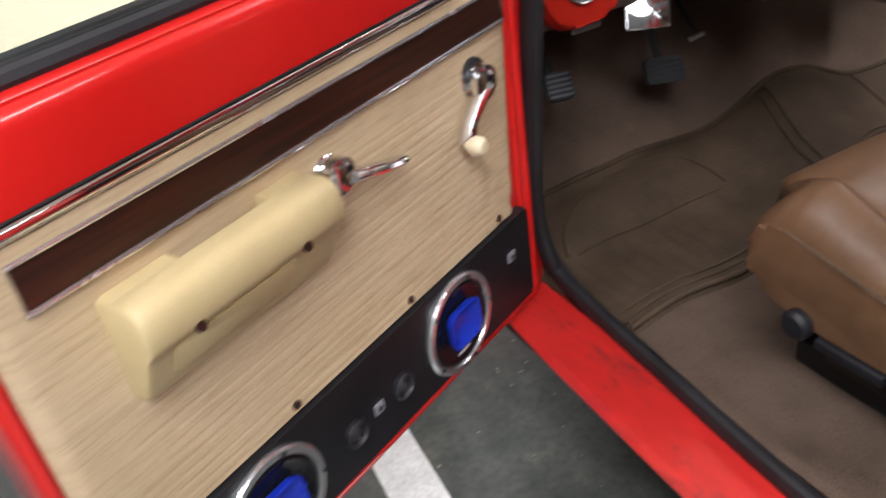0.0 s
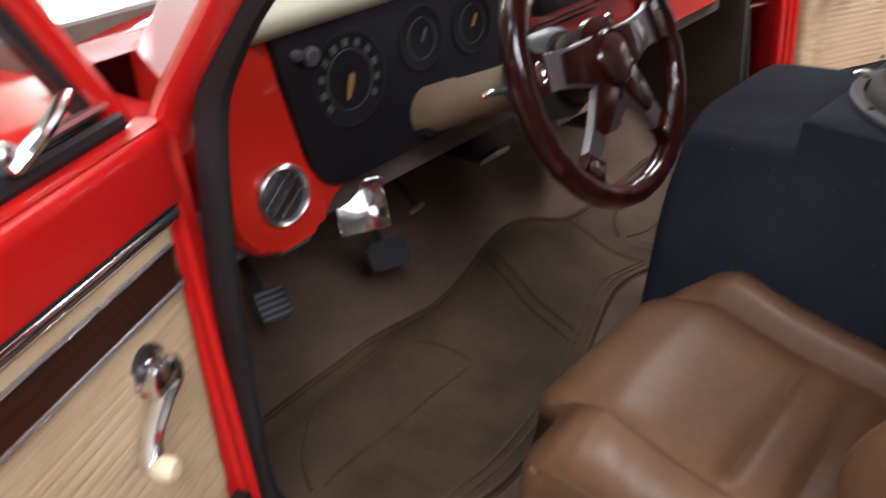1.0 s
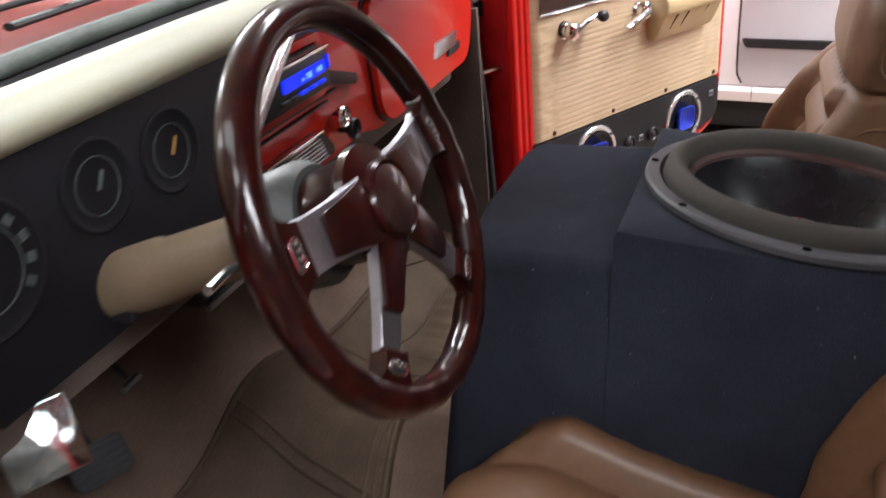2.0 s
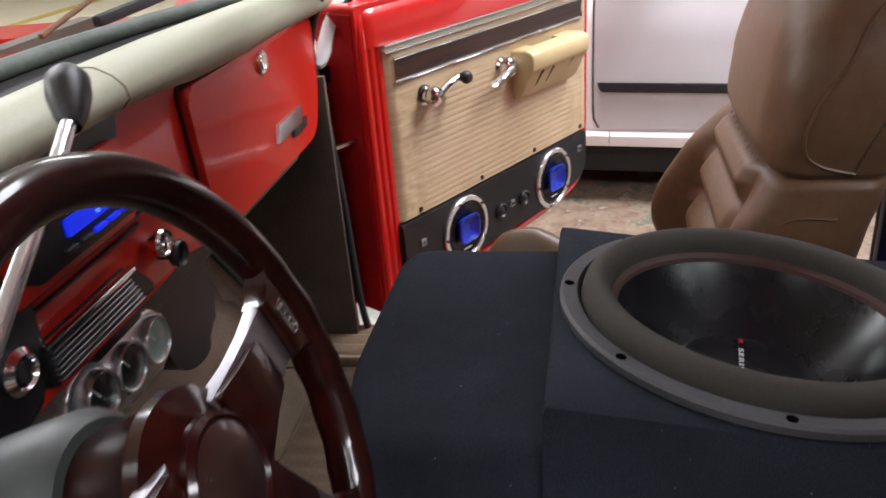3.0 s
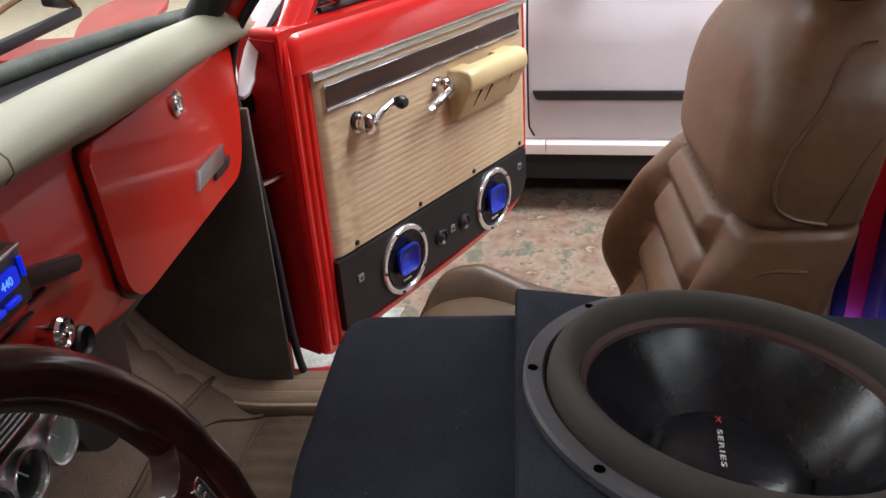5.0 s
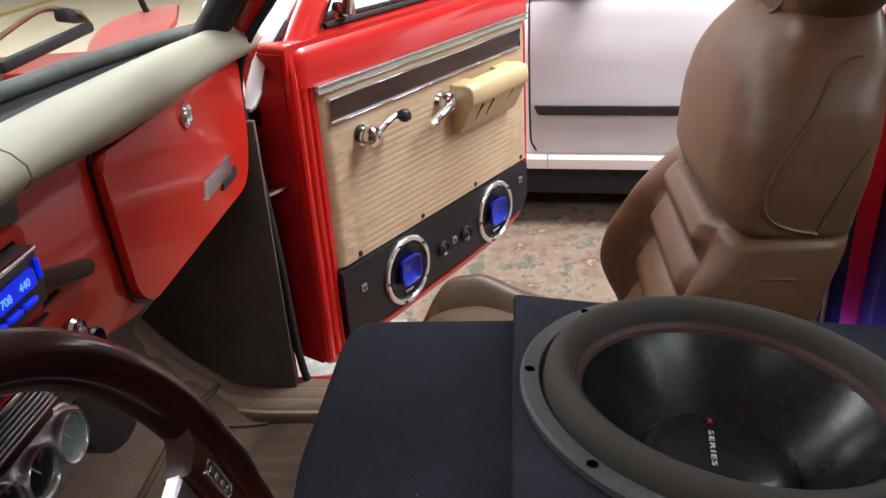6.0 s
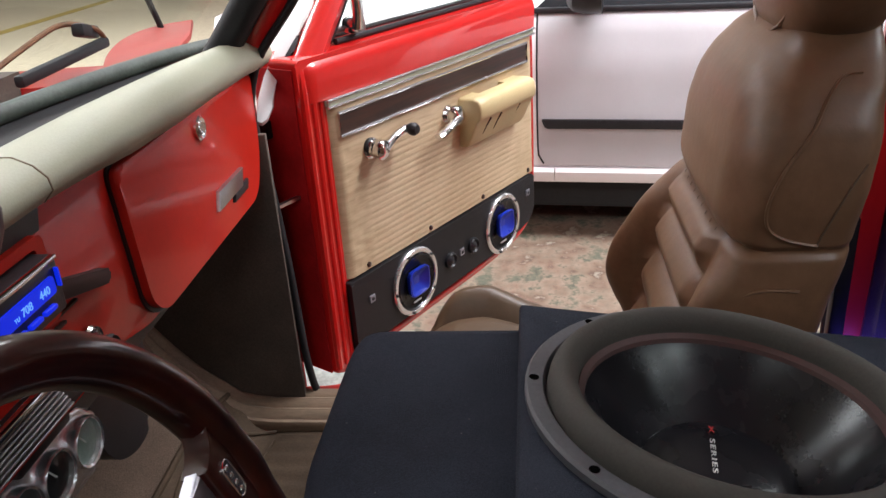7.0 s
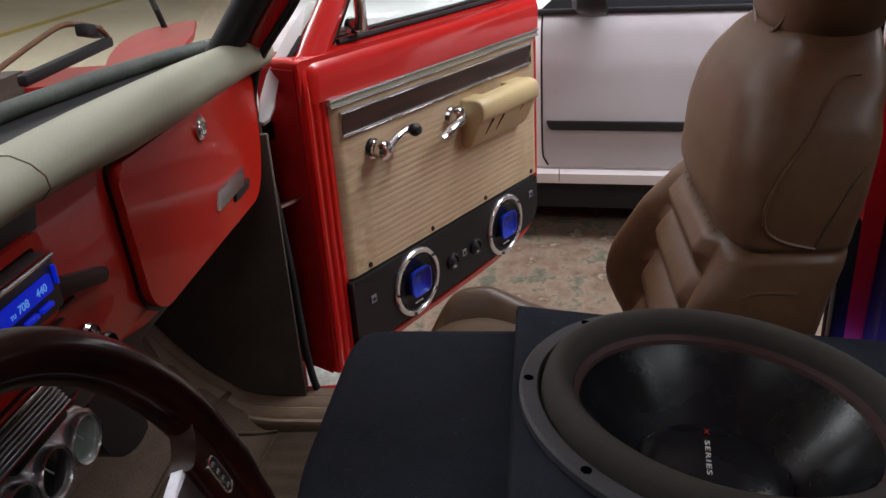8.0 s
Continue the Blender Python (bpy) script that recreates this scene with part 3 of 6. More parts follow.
part("roof", box(B(), (-0.74, -0.52, 1.60), (0.74, 0.26, 1.66), 0.025), RED, cab)
part("rear_wall", box(B(), (-0.76, -0.56, 0.27), (0.76, -0.50, 1.12), 0.01), KICK, cab, "dark rear cab wall")
part("rear_header", box(B(), (-0.76, -0.55, 1.46), (0.76, -0.50, 1.62), 0.01), RED, cab)
rear_pane = part("rear_glass", box(B(), (-0.70, -0.53, 1.12), (0.70, -0.524, 1.46)), GLASS, cab)
rear_pane.visible_shadow = False
part("firewall", box(B(), (-0.80, 1.085, 0.27), (0.80, 1.12, 1.07)), KICK, cab, "dark firewall")


def hood_point(u, v):
    x, y = -0.80 + 1.60 * u, 0.96 + 1.40 * v
    return (x, y, 1.085 - 0.03 * v - 0.045 * abs(x / 0.7) ** 3 + 0.012 * math.exp(-((abs(x) - 0.30) / 0.05) ** 2))


hood = sheet(B(), 40, 20, hood_point)
bmesh.ops.solidify(hood, geom=hood.faces[:], thickness=0.02)
part("hood", hood, RED, cab, "glossy red hood")


def screen_line(x):
    """How far forward the foot of the windscreen lies."""
    return curve([(-0.74, 0.735), (-0.50, 0.797), (-0.285, 0.833), (-0.086, 0.847), (0.081, 0.852), (0.25, 0.849), (0.375, 0.836), (0.473, 0.820), (0.606, 0.794), (0.73, 0.759), (0.80, 0.728), (0.86, 0.694)], x)


def cowl_point(u, v):
    x = -0.80 + 1.54 * u
    return (x, (screen_line(x) + 0.007) * (1 - v) + 0.955 * v, 1.104 - 0.010 * abs(x / 0.74) ** 2 - 0.025 * v)


cowl = sheet(B(), 30, 6, cowl_point)
bmesh.ops.solidify(cowl, geom=cowl.faces[:], thickness=0.02)
part("cowl", cowl, RED, cab, "red cowl panel under the windscreen")
base = [(x, screen_line(x), 1.108 - 0.008 * abs(x / 0.74) ** 2) for x in (i / 26 * 1.58 - 0.74 for i in range(27))]
part("windscreen_gasket", tube(B(), base, 0.013, 10), surface("aged_gasket", (0.075, 0.092, 0.080), 0.6, big=14, fine=200, var=0.4, grain=0.25, relief=0.2), cab, "aged grey-green windscreen gasket")
lower = [[(x, y - 0.010, z - 0.010), (x, y - 0.010, z - 0.016), (x, max(y - 0.13, 0.690), z - 0.032), (x, max(y - 0.13, 0.690), z - 0.026)] for x, y, z in base[:-2]]
part("dash_gap_panel", ringed(B(), lower), RUBBER, cab, "black ledge behind the padded dash top")


def screen_point(u, v):
    x = -0.735 + 1.47 * u
    y0 = screen_line(x)
    return (x * (1 - 0.05 * v), y0 * (1 - v) + (0.30 - 0.05 * abs(x / 0.74) ** 3) * v, 1.112 * (1 - v) + 1.60 * v)


pane = part("windscreen", sheet(B(), 24, 8, screen_point), GLASS, cab, "clear windscreen")
pane.visible_shadow = False

# wipers, antenna and the small red panel by the cowl
w1 = part("wiper", tube(B(), [(-0.12, 0.985, 1.115), (0.16, 1.02, 1.115)], 0.010, 8, squash=0.6), RUBBER, cab, "black wiper blade")
part("arm", tube(B(), smooth([(-0.27, 0.96, 1.11), (-0.12, 1.03, 1.13), (0.02, 1.01, 1.135)], 5), 0.005, 8), RUBBER, w1)
w2 = part("wiper", box(B(), (-0.165, -0.008, -0.010), (0.165, 0.010, 0.010), 0.006, pose(0.770, 0.972, 1.092, 0, 0, 3)), RUBBER, cab, "black wiper blade")
part("arm", tube(B(), smooth([(0.56, 1.04, 1.08), (0.78, 1.02, 1.130), (0.86, 1.01, 1.138), (0.91, 0.985, 1.12), (0.925, 0.978, 1.10)], 5), 0.005, 8), surface("rusty_wiper_arm", (0.16, 0.07, 0.03), 0.6, 0.3, big=30, fine=200, var=0.3, grain=0.3), w2, "rusty wiper arm")
part("bracket", box(B(), (-0.05, -0.012, -0.008), (0.05, 0.012, 0.016), 0.006, pose(0.895, 0.995, 1.115, 0, 12, 12)), RUBBER, w2)
plate = prism(B(), smooth2([(0.637, 0.843), (0.76, 0.893), (0.892, 0.927), (1.007, 0.928), (1.085, 0.895)]) + [(1.109, 0.875), (0.949, 0.82), (0.749, 0.776)], lambda a, b, d: (a, b, d + 0.05 * (b - 0.86)), 1.088, 1.098, 0.002)
part("cowl_side_panel", plate, surface("matt_red_paint", (0.36, 0.055, 0.042), 0.62, big=6, fine=120, var=0.12, grain=0.12, spec=0.3), cab, "matt red cowl side panel")
part("antenna", tube(B(), [(1.02, 0.90, 1.08), (1.00, 0.94, 1.25), (0.96, 1.0, 1.75)], 0.006, 8), RUBBER, cab, "black antenna")


# ---- doors ----
def car_door(name, s, angle, ku, label, knob_mat, knob_at, ring_label):
    a = radians(angle)
    rz = math.atan2(-math.cos(a), s * math.sin(a))
    door = thing(name, Matrix.Translation((s * 0.84, 0.573, 0)) @ Matrix.Rotation(rz, 4, "Z"), label, "car door", "cab doors", "structure")
    side = -s

    def P(u, w, z):
        return Vector((u * ku, side * w, z))

    def put(nm, bm, material, parent=door, lab="", angle=38):
        return part(nm, bm, material, parent, lab, world=False, angle=angle)

    def face(u, w, z):
        return facing(P(u, w, z), (0, side, 0))

    outline = rounded([(-0.022, 0.408), (0.55, 0.420), (0.70, 0.436), (0.782, 0.468), (0.792, 0.62), (0.797, 1.06), (-0.022, 1.06)], [0.02, 0.1, 0.05, 0.05, 0.05, 0.01, 0.01])
    shell = put("door_shell", prism(B(), outline, lambda u, z, d: P(u, d, z), -0.12, -0.006, 0.006), RED)
    roll = [(-0.008, 0.976), (0.001, 0.979), (0.003, 1.03), (-0.002, 1.046), (-0.012, 1.057), (-0.035, 1.062), (-0.035, 0.972)]
    if s < 0:
        roll = rounded([(0.003, 0.974), (0.003, 1.058), (-0.035, 1.063), (-0.035, 0.974)], [0.003, 0.020, 0.003, 0.001], 8)
    put("belt_roll", ringed(B(), [[P(u, -0.035 + (w + 0.035) * k, 1.018 + (z - 1.018) * (0.8 + 0.2 * k)) for w, z in roll] for u, k in ((-0.014, 0.55), (-0.006, 0.80), (0.006, 0.95), (0.022, 1.0), (0.1, 1.0), (0.4, 1.0), (0.7, 1.0), (0.794, 1.0))]), RED)
    for u, r in ((-0.012, 0.008), (0.010, 0.006), (0.028, 0.005)) if s > 0 else ((0.004, 0.006), (0.026, 0.005)):
        put("edge_flange", tube(B(), [P(u, -0.006, 0.425), P(u, -0.006, 1.0), P(u + 0.004, -0.012, 1.04), P(u + 0.008, -0.03, 1.058)], r, 8), RED)
    put("edge_flange", tube(B(), smooth([P(0.02, -0.006, 0.424), P(0.4, -0.006, 0.430), P(0.66, -0.006, 0.445), P(0.765, -0.006, 0.485), P(0.782, -0.006, 0.60), P(0.785, -0.006, 0.95)], 6), 0.006, 8), RED)
    # Thin plate that carries the shade-darkened red over the door's front end.
    put("end_panel", box(B(), P(-0.026, -0.117, 0.416), P(-0.022, -0.016, 1.045), 0.0015), JAMB, lab="red front end of the door with shade painted in")
    put("latch_plate", box(B(), P(0.792, -0.085, 0.70), P(0.801, -0.035, 0.80)), STEEL)
    put("check_strap", box(B(), P(-0.10, -0.045, 0.800), P(0.0, -0.035, 0.806)), STEEL, lab="steel door check strap")
    for z in (0.55, 0.93):
        put("hinge", box(B(), P(-0.038, -0.108, z - 0.018), P(-0.024, -0.085, z + 0.018), 0.004), DARK, lab="dark door hinge")

    # tan panel with pressed ribs
    def panel_point(i, j):
        z = 0.606 + 0.358 * j
        u0 = 0.038 if s > 0 else 0.038 + 0.08 * (0.80 - z)
        u = u0 + (0.780 - u0) * i
        w = 0.004
        if i in (0, 1) or j in (0, 1):
            return P(u, -0.008, z)
        inside = max(0.0, min(1.0, (u - 0.115) / 0.01)) * max(0.0, min(1.0, (0.70 - u) / 0.01)) * max(0.0, min(1.0, (0.872 - z) / 0.008))
        ph = ((z - 0.606) / 0.0135) % 1.0 - 0.5
        w += -inside * 0.0006 * math.exp(-(ph / 0.16) ** 2) - 0.0015 * math.exp(-((u - 0.095) / 0.006) ** 2)
        w += (0.0026 * noise.noise((u * 70, z * 60, 2.0)) if 0.055 < u < 0.11 and z < 0.88 else 0.0010 * noise.noise((u * 30, z * 30, 2.0))) * (1 - inside)
        return P(u, w, z)

    panel = put("trim_panel", sheet(B(), 60, 210, panel_point), TAN, lab="tan embossed vinyl trim panel", angle=60)
    for k in range(4):
        put("screw", lathe(B(), [(0.006, -0.004), (0.006, 0.002), (0.003, 0.004), (0.0, 0.004)], face(0.10 + 0.215 * k, 0.004, 0.618), 10), MAHOGANY_DARK, panel, "dark trim screw")
    if s > 0:
        put("moulding_band", box(B(), P(0.036, -0.004, 0.966), P(0.784, 0.0055, 0.976)), PAD, lab="pale band between chrome mouldings")
        for z, r in ((0.9645, 0.0026), (0.9775, 0.0028)):
            put("chrome_moulding", tube(B(), [P(0.034, 0.007, z), P(0.785, 0.007, z)], r, 8), SATIN, lab="thin chrome moulding")
    else:
        crown = [(-0.004, 0.964), (0.004, 0.964), (0.0065, 0.966), (0.0085, 0.969), (0.0092, 0.972), (0.0085, 0.975), (0.0068, 0.9775), (0.005, 0.979), (-0.004, 0.979)]
        put("chrome_moulding", ringed(B(), [[P(u, w, z) for w, z in crown] for u in (0.022, 0.4, 0.785)]), CHROME, lab="rounded chrome moulding", angle=60)
        put("black_bead", tube(B(), [P(0.022, 0.005, 0.9805), P(0.785, 0.005, 0.9805)], 0.0015, 8), RUBBER, lab="black bead above the chrome moulding")
    u0 = 0.060 if s > 0 else 0.050
    inlay = put("wood_inlay", prism(B(), [(u0, 0.907), (0.742, 0.907), (0.742, 0.946), (u0, 0.946)], lambda u, z, d: P(u, d, z), 0.0, 0.008), WALNUT, lab="dark wood grain inlay strip")
    put("inlay_frame", tube(B(), [P(u0 - 0.003, 0.008, 0.904), P(0.745, 0.008, 0.904), P(0.745, 0.008, 0.949), P(u0 - 0.003, 0.008, 0.949)], 0.0032 if s > 0 else 0.0026, 8, loop=True, up=(0, 1, 0)), SATIN, inlay, "chrome frame")

    # armrest: a thick pad over a tapering lower face, with a hand slot behind the pad
    rings = []
    for u, k, cut in ((0.447, 0.90, 0), (0.4485, 0.96, 0), (0.452, 1.0, 0), (0.505, 1.0, 0), (0.508, 1.0, 1), (0.612, 1.0, 1), (0.616, 1.0, 0), (0.684, 1.0, 0), (0.689, 0.96, 0), (0.691, 0.90, 0)):
        top = 0.846 if cut else 0.8815
        sec = [(0.0, top), (0.0235, top), (0.0245, 0.8825), (0.044, 0.8835), (0.057, 0.8800), (0.0635, 0.8710), (0.0655, 0.8560), (0.0645, 0.8420), (0.0610, 0.8345), (0.0555, 0.8310), (0.0500, 0.8200), (0.0360, 0.7900), (0.0270, 0.7745), (0.0200, 0.7680), (0.0, 0.7660)]
        rings.append([P(u, w * (0.6 + 0.4 * k), 0.825 + (z - 0.825) * k) for w, z in sec])
    arm = put("armrest", ringed(B(), rings), ARMREST, lab="yellowed cream plastic armrest", angle=42)
    slot = put("slot", prism(B(), rounded([(0.527, 0.004), (0.613, 0.004), (0.613, 0.022), (0.527, 0.022)], 0.008), lambda u, w, d: P(u, w, d), 0.845, 0.853), SLOT_SHADE, arm, "finger slot with its shade painted brown")
    if s > 0:
        for u, z in ((0.500, 0.842), (0.545, 0.842), (0.630, 0.846)):
            put("slit", tube(B(), [P(u, 0.0560, z - 0.011), P(u - 0.004, 0.0475, z - 0.028), P(u - 0.008, 0.0370, z - 0.050)], lambda f: 0.0032 * (1 - 0.7 * f), 6), MAHOGANY_DARK, arm, "dark moulded slit")
    else:
        for u, z in ((0.505, 0.836), (0.640, 0.836)):
            put("screw", lathe(B(), [(0.006, -0.004), (0.006, 0.002), (0.0, 0.003)], face(u, 0.0630, z), 10), MAHOGANY_DARK, arm, "dark recessed screw")
        put("lower_recess", prism(B(), rounded([(0.515, 0.790), (0.665, 0.790), (0.665, 0.828), (0.515, 0.828)], 0.008), lambda u, z, d: P(u, 0.0408 + (z - 0.80) * 0.467 + d, z), -0.004, 0.003, 0.002), ARMREST, arm)

    # window crank and door handle
    flat = 1.0 if s > 0 else 0.85
    cu, cz = (0.143, 0.856) if s > 0 else (0.130, 0.850)
    grip = 1.0 if s > 0 else 1.2
    esc = 0.72 if s > 0 else 1.0
    crank = put("window_crank", lathe(B(), [(r * (grip if d > 0.016 else 1), d * flat) for r, d in ((0.024, 0.0), (0.022, 0.008), (0.017, 0.012), (0.016, 0.017), (0.0205, 0.025), (0.0195, 0.036), (0.012, 0.043), (0.0, 0.045))], face(cu, 0.0, cz), 24), CHROME, lab="chrome window crank")
    ku_, kz = knob_at
    put("escutcheon", lathe(B(), [(0.025 * esc, 0.0), (0.024 * esc, 0.006), (0.018 * esc, 0.009)], face(cu - 0.005, 0.003, cz + 0.005), 24), BLACK, crank, "black escutcheon")
    put("arm", tube(B(), smooth([P(cu, 0.036 * flat, cz), P(cu + (ku_ - cu) * 0.35, 0.030 * flat, cz + (kz - cz) * 0.35), P(cu + (ku_ - cu) * 0.7, 0.026 * flat, cz + (kz - cz) * 0.7), P(ku_, 0.032 * flat, kz)], 5), lambda f: 0.0118 * grip - 0.0022 * math.sin(math.pi * f), 10, squash=0.7), CHROME, crank)
    put("knob", lathe(B(), [(0.006, 0.0), (0.009, 0.005), (0.013, 0.014), (0.0135, 0.022), (0.009, 0.029), (0.0, 0.031)], face(ku_, 0.030 * flat, kz), 20), knob_mat, crank, "black knob" if s > 0 else "ivory knob")
    handle = put("door_handle", lathe(B(), [(r, d * flat) for r, d in ((0.022, 0.0), (0.021, 0.006), (0.017, 0.010), (0.016, 0.015), (0.022, 0.022), (0.021, 0.034), (0.013, 0.041), (0.0, 0.042))], face(0.407, 0.0, 0.856), 24), CHROME, lab="chrome inside door handle")
    put("lever", tube(B(), smooth([P(0.400, 0.036 * flat, 0.853), P(0.375, 0.039 * flat, 0.847), P(0.345, 0.041 * flat, 0.839), P(0.318, 0.041 * flat, 0.833)], 5), lambda f: 0.0135 - 0.003 * f, 10, squash=0.6), CHROME, handle)

    # speaker board
    bpoly = rounded([(0.034, 0.442), (0.60, 0.454), (0.742, 0.480), (0.764, 0.51), (0.764, 0.603), (0.034, 0.603)], [0.006, 0.05, 0.03, 0.03, 0.006, 0.006])
    board = put("speaker_board", prism(B(), bpoly, lambda u, z, d: P(u, d, z), -0.006, 0.011, 0.006, 3), BOARD, lab="black vinyl covered speaker board")
    for u in (0.235, 0.600):
        sp = put("door_speaker", lathe(B(), [(0.079, 0.0), (0.079, 0.004), (0.076, 0.007), (0.068, 0.007), (0.066, 0.004), (0.066, -0.002)], face(u, 0.011, 0.521), 40), SATIN, lab=ring_label)
        put("cone", lathe(B(), [(0.066, 0.003), (0.061, 0.0055), (0.055, 0.0030), (0.034, 0.0012), (0.0, 0.0008)], face(u, 0.011, 0.521), 36), CONE, sp, "black speaker cone")
        horn = []
        for f, d in ((0.031, -0.006), (0.035, 0.004), (0.035, 0.009), (0.032, 0.0100), (0.028, 0.005), (0.020, -0.001), (0.012, -0.005), (0.006, -0.008), (0.002, -0.0085)):
            pts = rounded([(-f, -f * 0.92), (f, -f * 0.92), (f, f * 0.92), (-f, f * 0.92)], f * 0.55, 4)
            horn.append([P(u + p[0], 0.0195 + d * 0.80, 0.524 + p[1]) for p in pts])
        put("horn", ringed(B(), horn), BLUE_PLASTIC, sp, "bright blue tweeter horn")
        for k in range(5):
            an = radians(90 + 72 * k + 20)
            put("bolt", lathe(B(), [(0.0036, 0.0), (0.0036, 0.003), (0.0, 0.0035)], face(u + 0.0725 * math.cos(an) / ku, 0.018, 0.521 + 0.0725 * math.sin(an)), 8), BLACK, sp)
        put("mark", box(B(), P(u - 0.014, 0.009, 0.471), P(u + 0.014, 0.0150, 0.4745)), WHITE_PRINT, sp, "small pale lettering bar")
    for u in (0.370, 0.465):
        tw = put("tweeter", lathe(B(), [(0.020, 0.0), (0.020, 0.006), (0.016, 0.009), (0.012, 0.004), (0.005, 0.010), (0.0, 0.011)], face(u, 0.011, 0.515), 24), BLACK, lab="small round black tweeter")
    for u, z in ((0.090, 0.545), (0.418, 0.517), (0.728, 0.562)):
        pl = put("switch_plate", box(B(), P(u - 0.008, 0.010, z - 0.008), P(u + 0.008, 0.014, z + 0.008)), GREY_KNOB, lab="small grey square terminal plate")
        put("centre", box(B(), P(u - 0.003, 0.014, z - 0.003), P(u + 0.003, 0.016, z + 0.003)), BLACK, pl)

    # window frame, vent window and glass
    frame_pts = [P(-0.005, -0.06, 1.05), P(0.03, -0.062, 1.12), P(0.13, -0.07, 1.30), P(0.22, -0.085, 1.45), P(0.28, -0.095, 1.50), P(0.55, -0.105, 1.53), P(0.74, -0.10, 1.50), P(0.78, -0.085, 1.40), P(0.79, -0.06, 1.06)]
    if s > 0:
        frame_pts[:4] = [P(0.022, -0.040, 1.03), P(0.060, -0.042, 1.068), P(0.200, -0.06, 1.225), P(0.275, -0.08, 1.40)]
    wf = put("window_frame", tube(B(), smooth(frame_pts, 5), (lambda f: 0.036 - 0.030 * min(0.5, f)) if s > 0 else 0.022, 10, squash=0.8), RED)
    inner = [P(0.035, -0.055, 1.075), P(0.12, -0.066, 1.235), P(0.225, -0.08, 1.42)] if s < 0 else [P(0.105, -0.046, 1.070), P(0.185, -0.056, 1.16), P(0.255, -0.066, 1.28), P(0.31, -0.08, 1.42)]
    put("vent_seal", tube(B(), smooth(inner, 5), 0.011, 8), RUBBER, wf, "black rubber seal")
    put("belt_seal", tube(B(), [P(0.02 if s < 0 else 0.115, -0.034, 1.068), P(0.79, -0.034, 1.066)], 0.010 if s < 0 else 0.006, 8), RUBBER, wf, "black rubber belt seal")
    put("outer_seal", tube(B(), [P(0.02 if s < 0 else 0.115, -0.066, 1.072), P(0.79, -0.066, 1.068)], 0.009 if s < 0 else 0.005, 8), RUBBER, wf, "black rubber belt seal")
    put("vent_post", tube(B(), [P(0.205, -0.05, 1.06), P(0.225, -0.075, 1.30), P(0.24, -0.085, 1.47)], 0.012, 8), RUBBER if s < 0 else STEEL, wf, "vent window post")
    put("vent_sill", tube(B(), [P(0.02 if s < 0 else 0.115, -0.047, 1.085), P(0.20, -0.047, 1.083)], 0.006, 8), STEEL, wf)
    vg = put("vent_pane", prism(B(), [(0.03, 1.075), (0.205, 1.075), (0.235, 1.44)], lambda u, z, d: P(u, d - 0.05 - (z - 1.07) * 0.09, z), 0.0, 0.005), GLASS, wf)
    vg.visible_shadow = False
    dg = put("side_pane", prism(B(), [(0.215, 1.075), (0.785, 1.075), (0.775, 1.38), (0.73, 1.49), (0.24, 1.49)], lambda u, z, d: P(u, d - 0.05 - (z - 1.07) * 0.09, z), 0.0, 0.005), GLASS, wf)
    dg.visible_shadow = False
    latch = put("vent_latch", lathe(B(), [(0.016, 0.0), (0.016, 0.012), (0.012, 0.024), (0.0, 0.026)], face(0.165, -0.045, 1.090), 18), CHROME, lab="chrome vent window latch")
    put("lever", tube(B(), smooth([P(0.168, -0.024, 1.085), P(0.150, -0.014, 1.098), P(0.125, -0.010, 1.112), P(0.100, -0.014, 1.124)] if s < 0 else [P(0.165, -0.020, 1.085), P(0.163, -0.014, 1.11), P(0.160, -0.012, 1.14), P(0.157, -0.014, 1.165)], 5), lambda f: 0.013 - 0.005 * f, 10, squash=0.7), CHROME, latch)
    if s < 0:
        mir = put("side_mirror", lathe(B(), [(0.0, -0.030), (0.05, -0.026), (0.078, -0.006), (0.082, 0.004), (0.079, 0.008), (0.076, 0.006)], facing(P(0.235, -0.20, 1.135), Vector((0.35, side, -0.05))), 36), CHROME, lab="round chrome door mirror")
        put("mirror_glass", lathe(B(), [(0.077, 0.003), (0.077, 0.006), (0.0, 0.0065)], facing(P(0.235, -0.20, 1.135), Vector((0.35, side, -0.05))), 36), MIRROR, mir, "mirror glass")
        put("stalk", tube(B(), smooth([P(0.225, -0.215, 1.10), P(0.20, -0.19, 1.03), P(0.19, -0.13, 0.99)], 5), 0.008, 8), CHROME, mir)
    return door


car_door("door_1", -1, 64.4, 1.035, "open red driver door with tan vinyl panel and speakers", IVORY, (0.184, 0.786), "round door speaker with steel ring")
car_door("door_2", 1, 59.6, 1.0, "open red passenger door with tan vinyl panel and speakers", BLACK, (0.225, 0.878), "round door speaker with steel ring")


# ---- dashboard ----
dash = thing("dashboard", pose(0, 0.72, 0.85), "red dashboard with cream padded top and black gauge panel", "dashboard")


def D(x, z, d):
    return Vector((x, 0.665 - d, z))


def dface(x, z, d):
    return facing(D(x, z, d), (0, -1, 0))


body = rounded([(-0.735, 1.09), (0.765, 1.07), (0.765, 0.93), (0.725, 0.855), (0.28, 0.850), (0.20, 0.868), (0.135, 0.862), (-0.09, 0.862), (-0.56, 0.856), (-0.60, 0.815), (-0.70, 0.805), (-0.745, 0.86)], 0.02)
part("dash_face", prism(B(), body, D, -0.14, 0.0, 0.006), RED_DASH, dash, "red painted dash face")
part("underside", box(B(), (-0.74, 0.70, 0.80), (0.74, 1.07, 0.86), 0.01), KICK, dash, "dark underside")

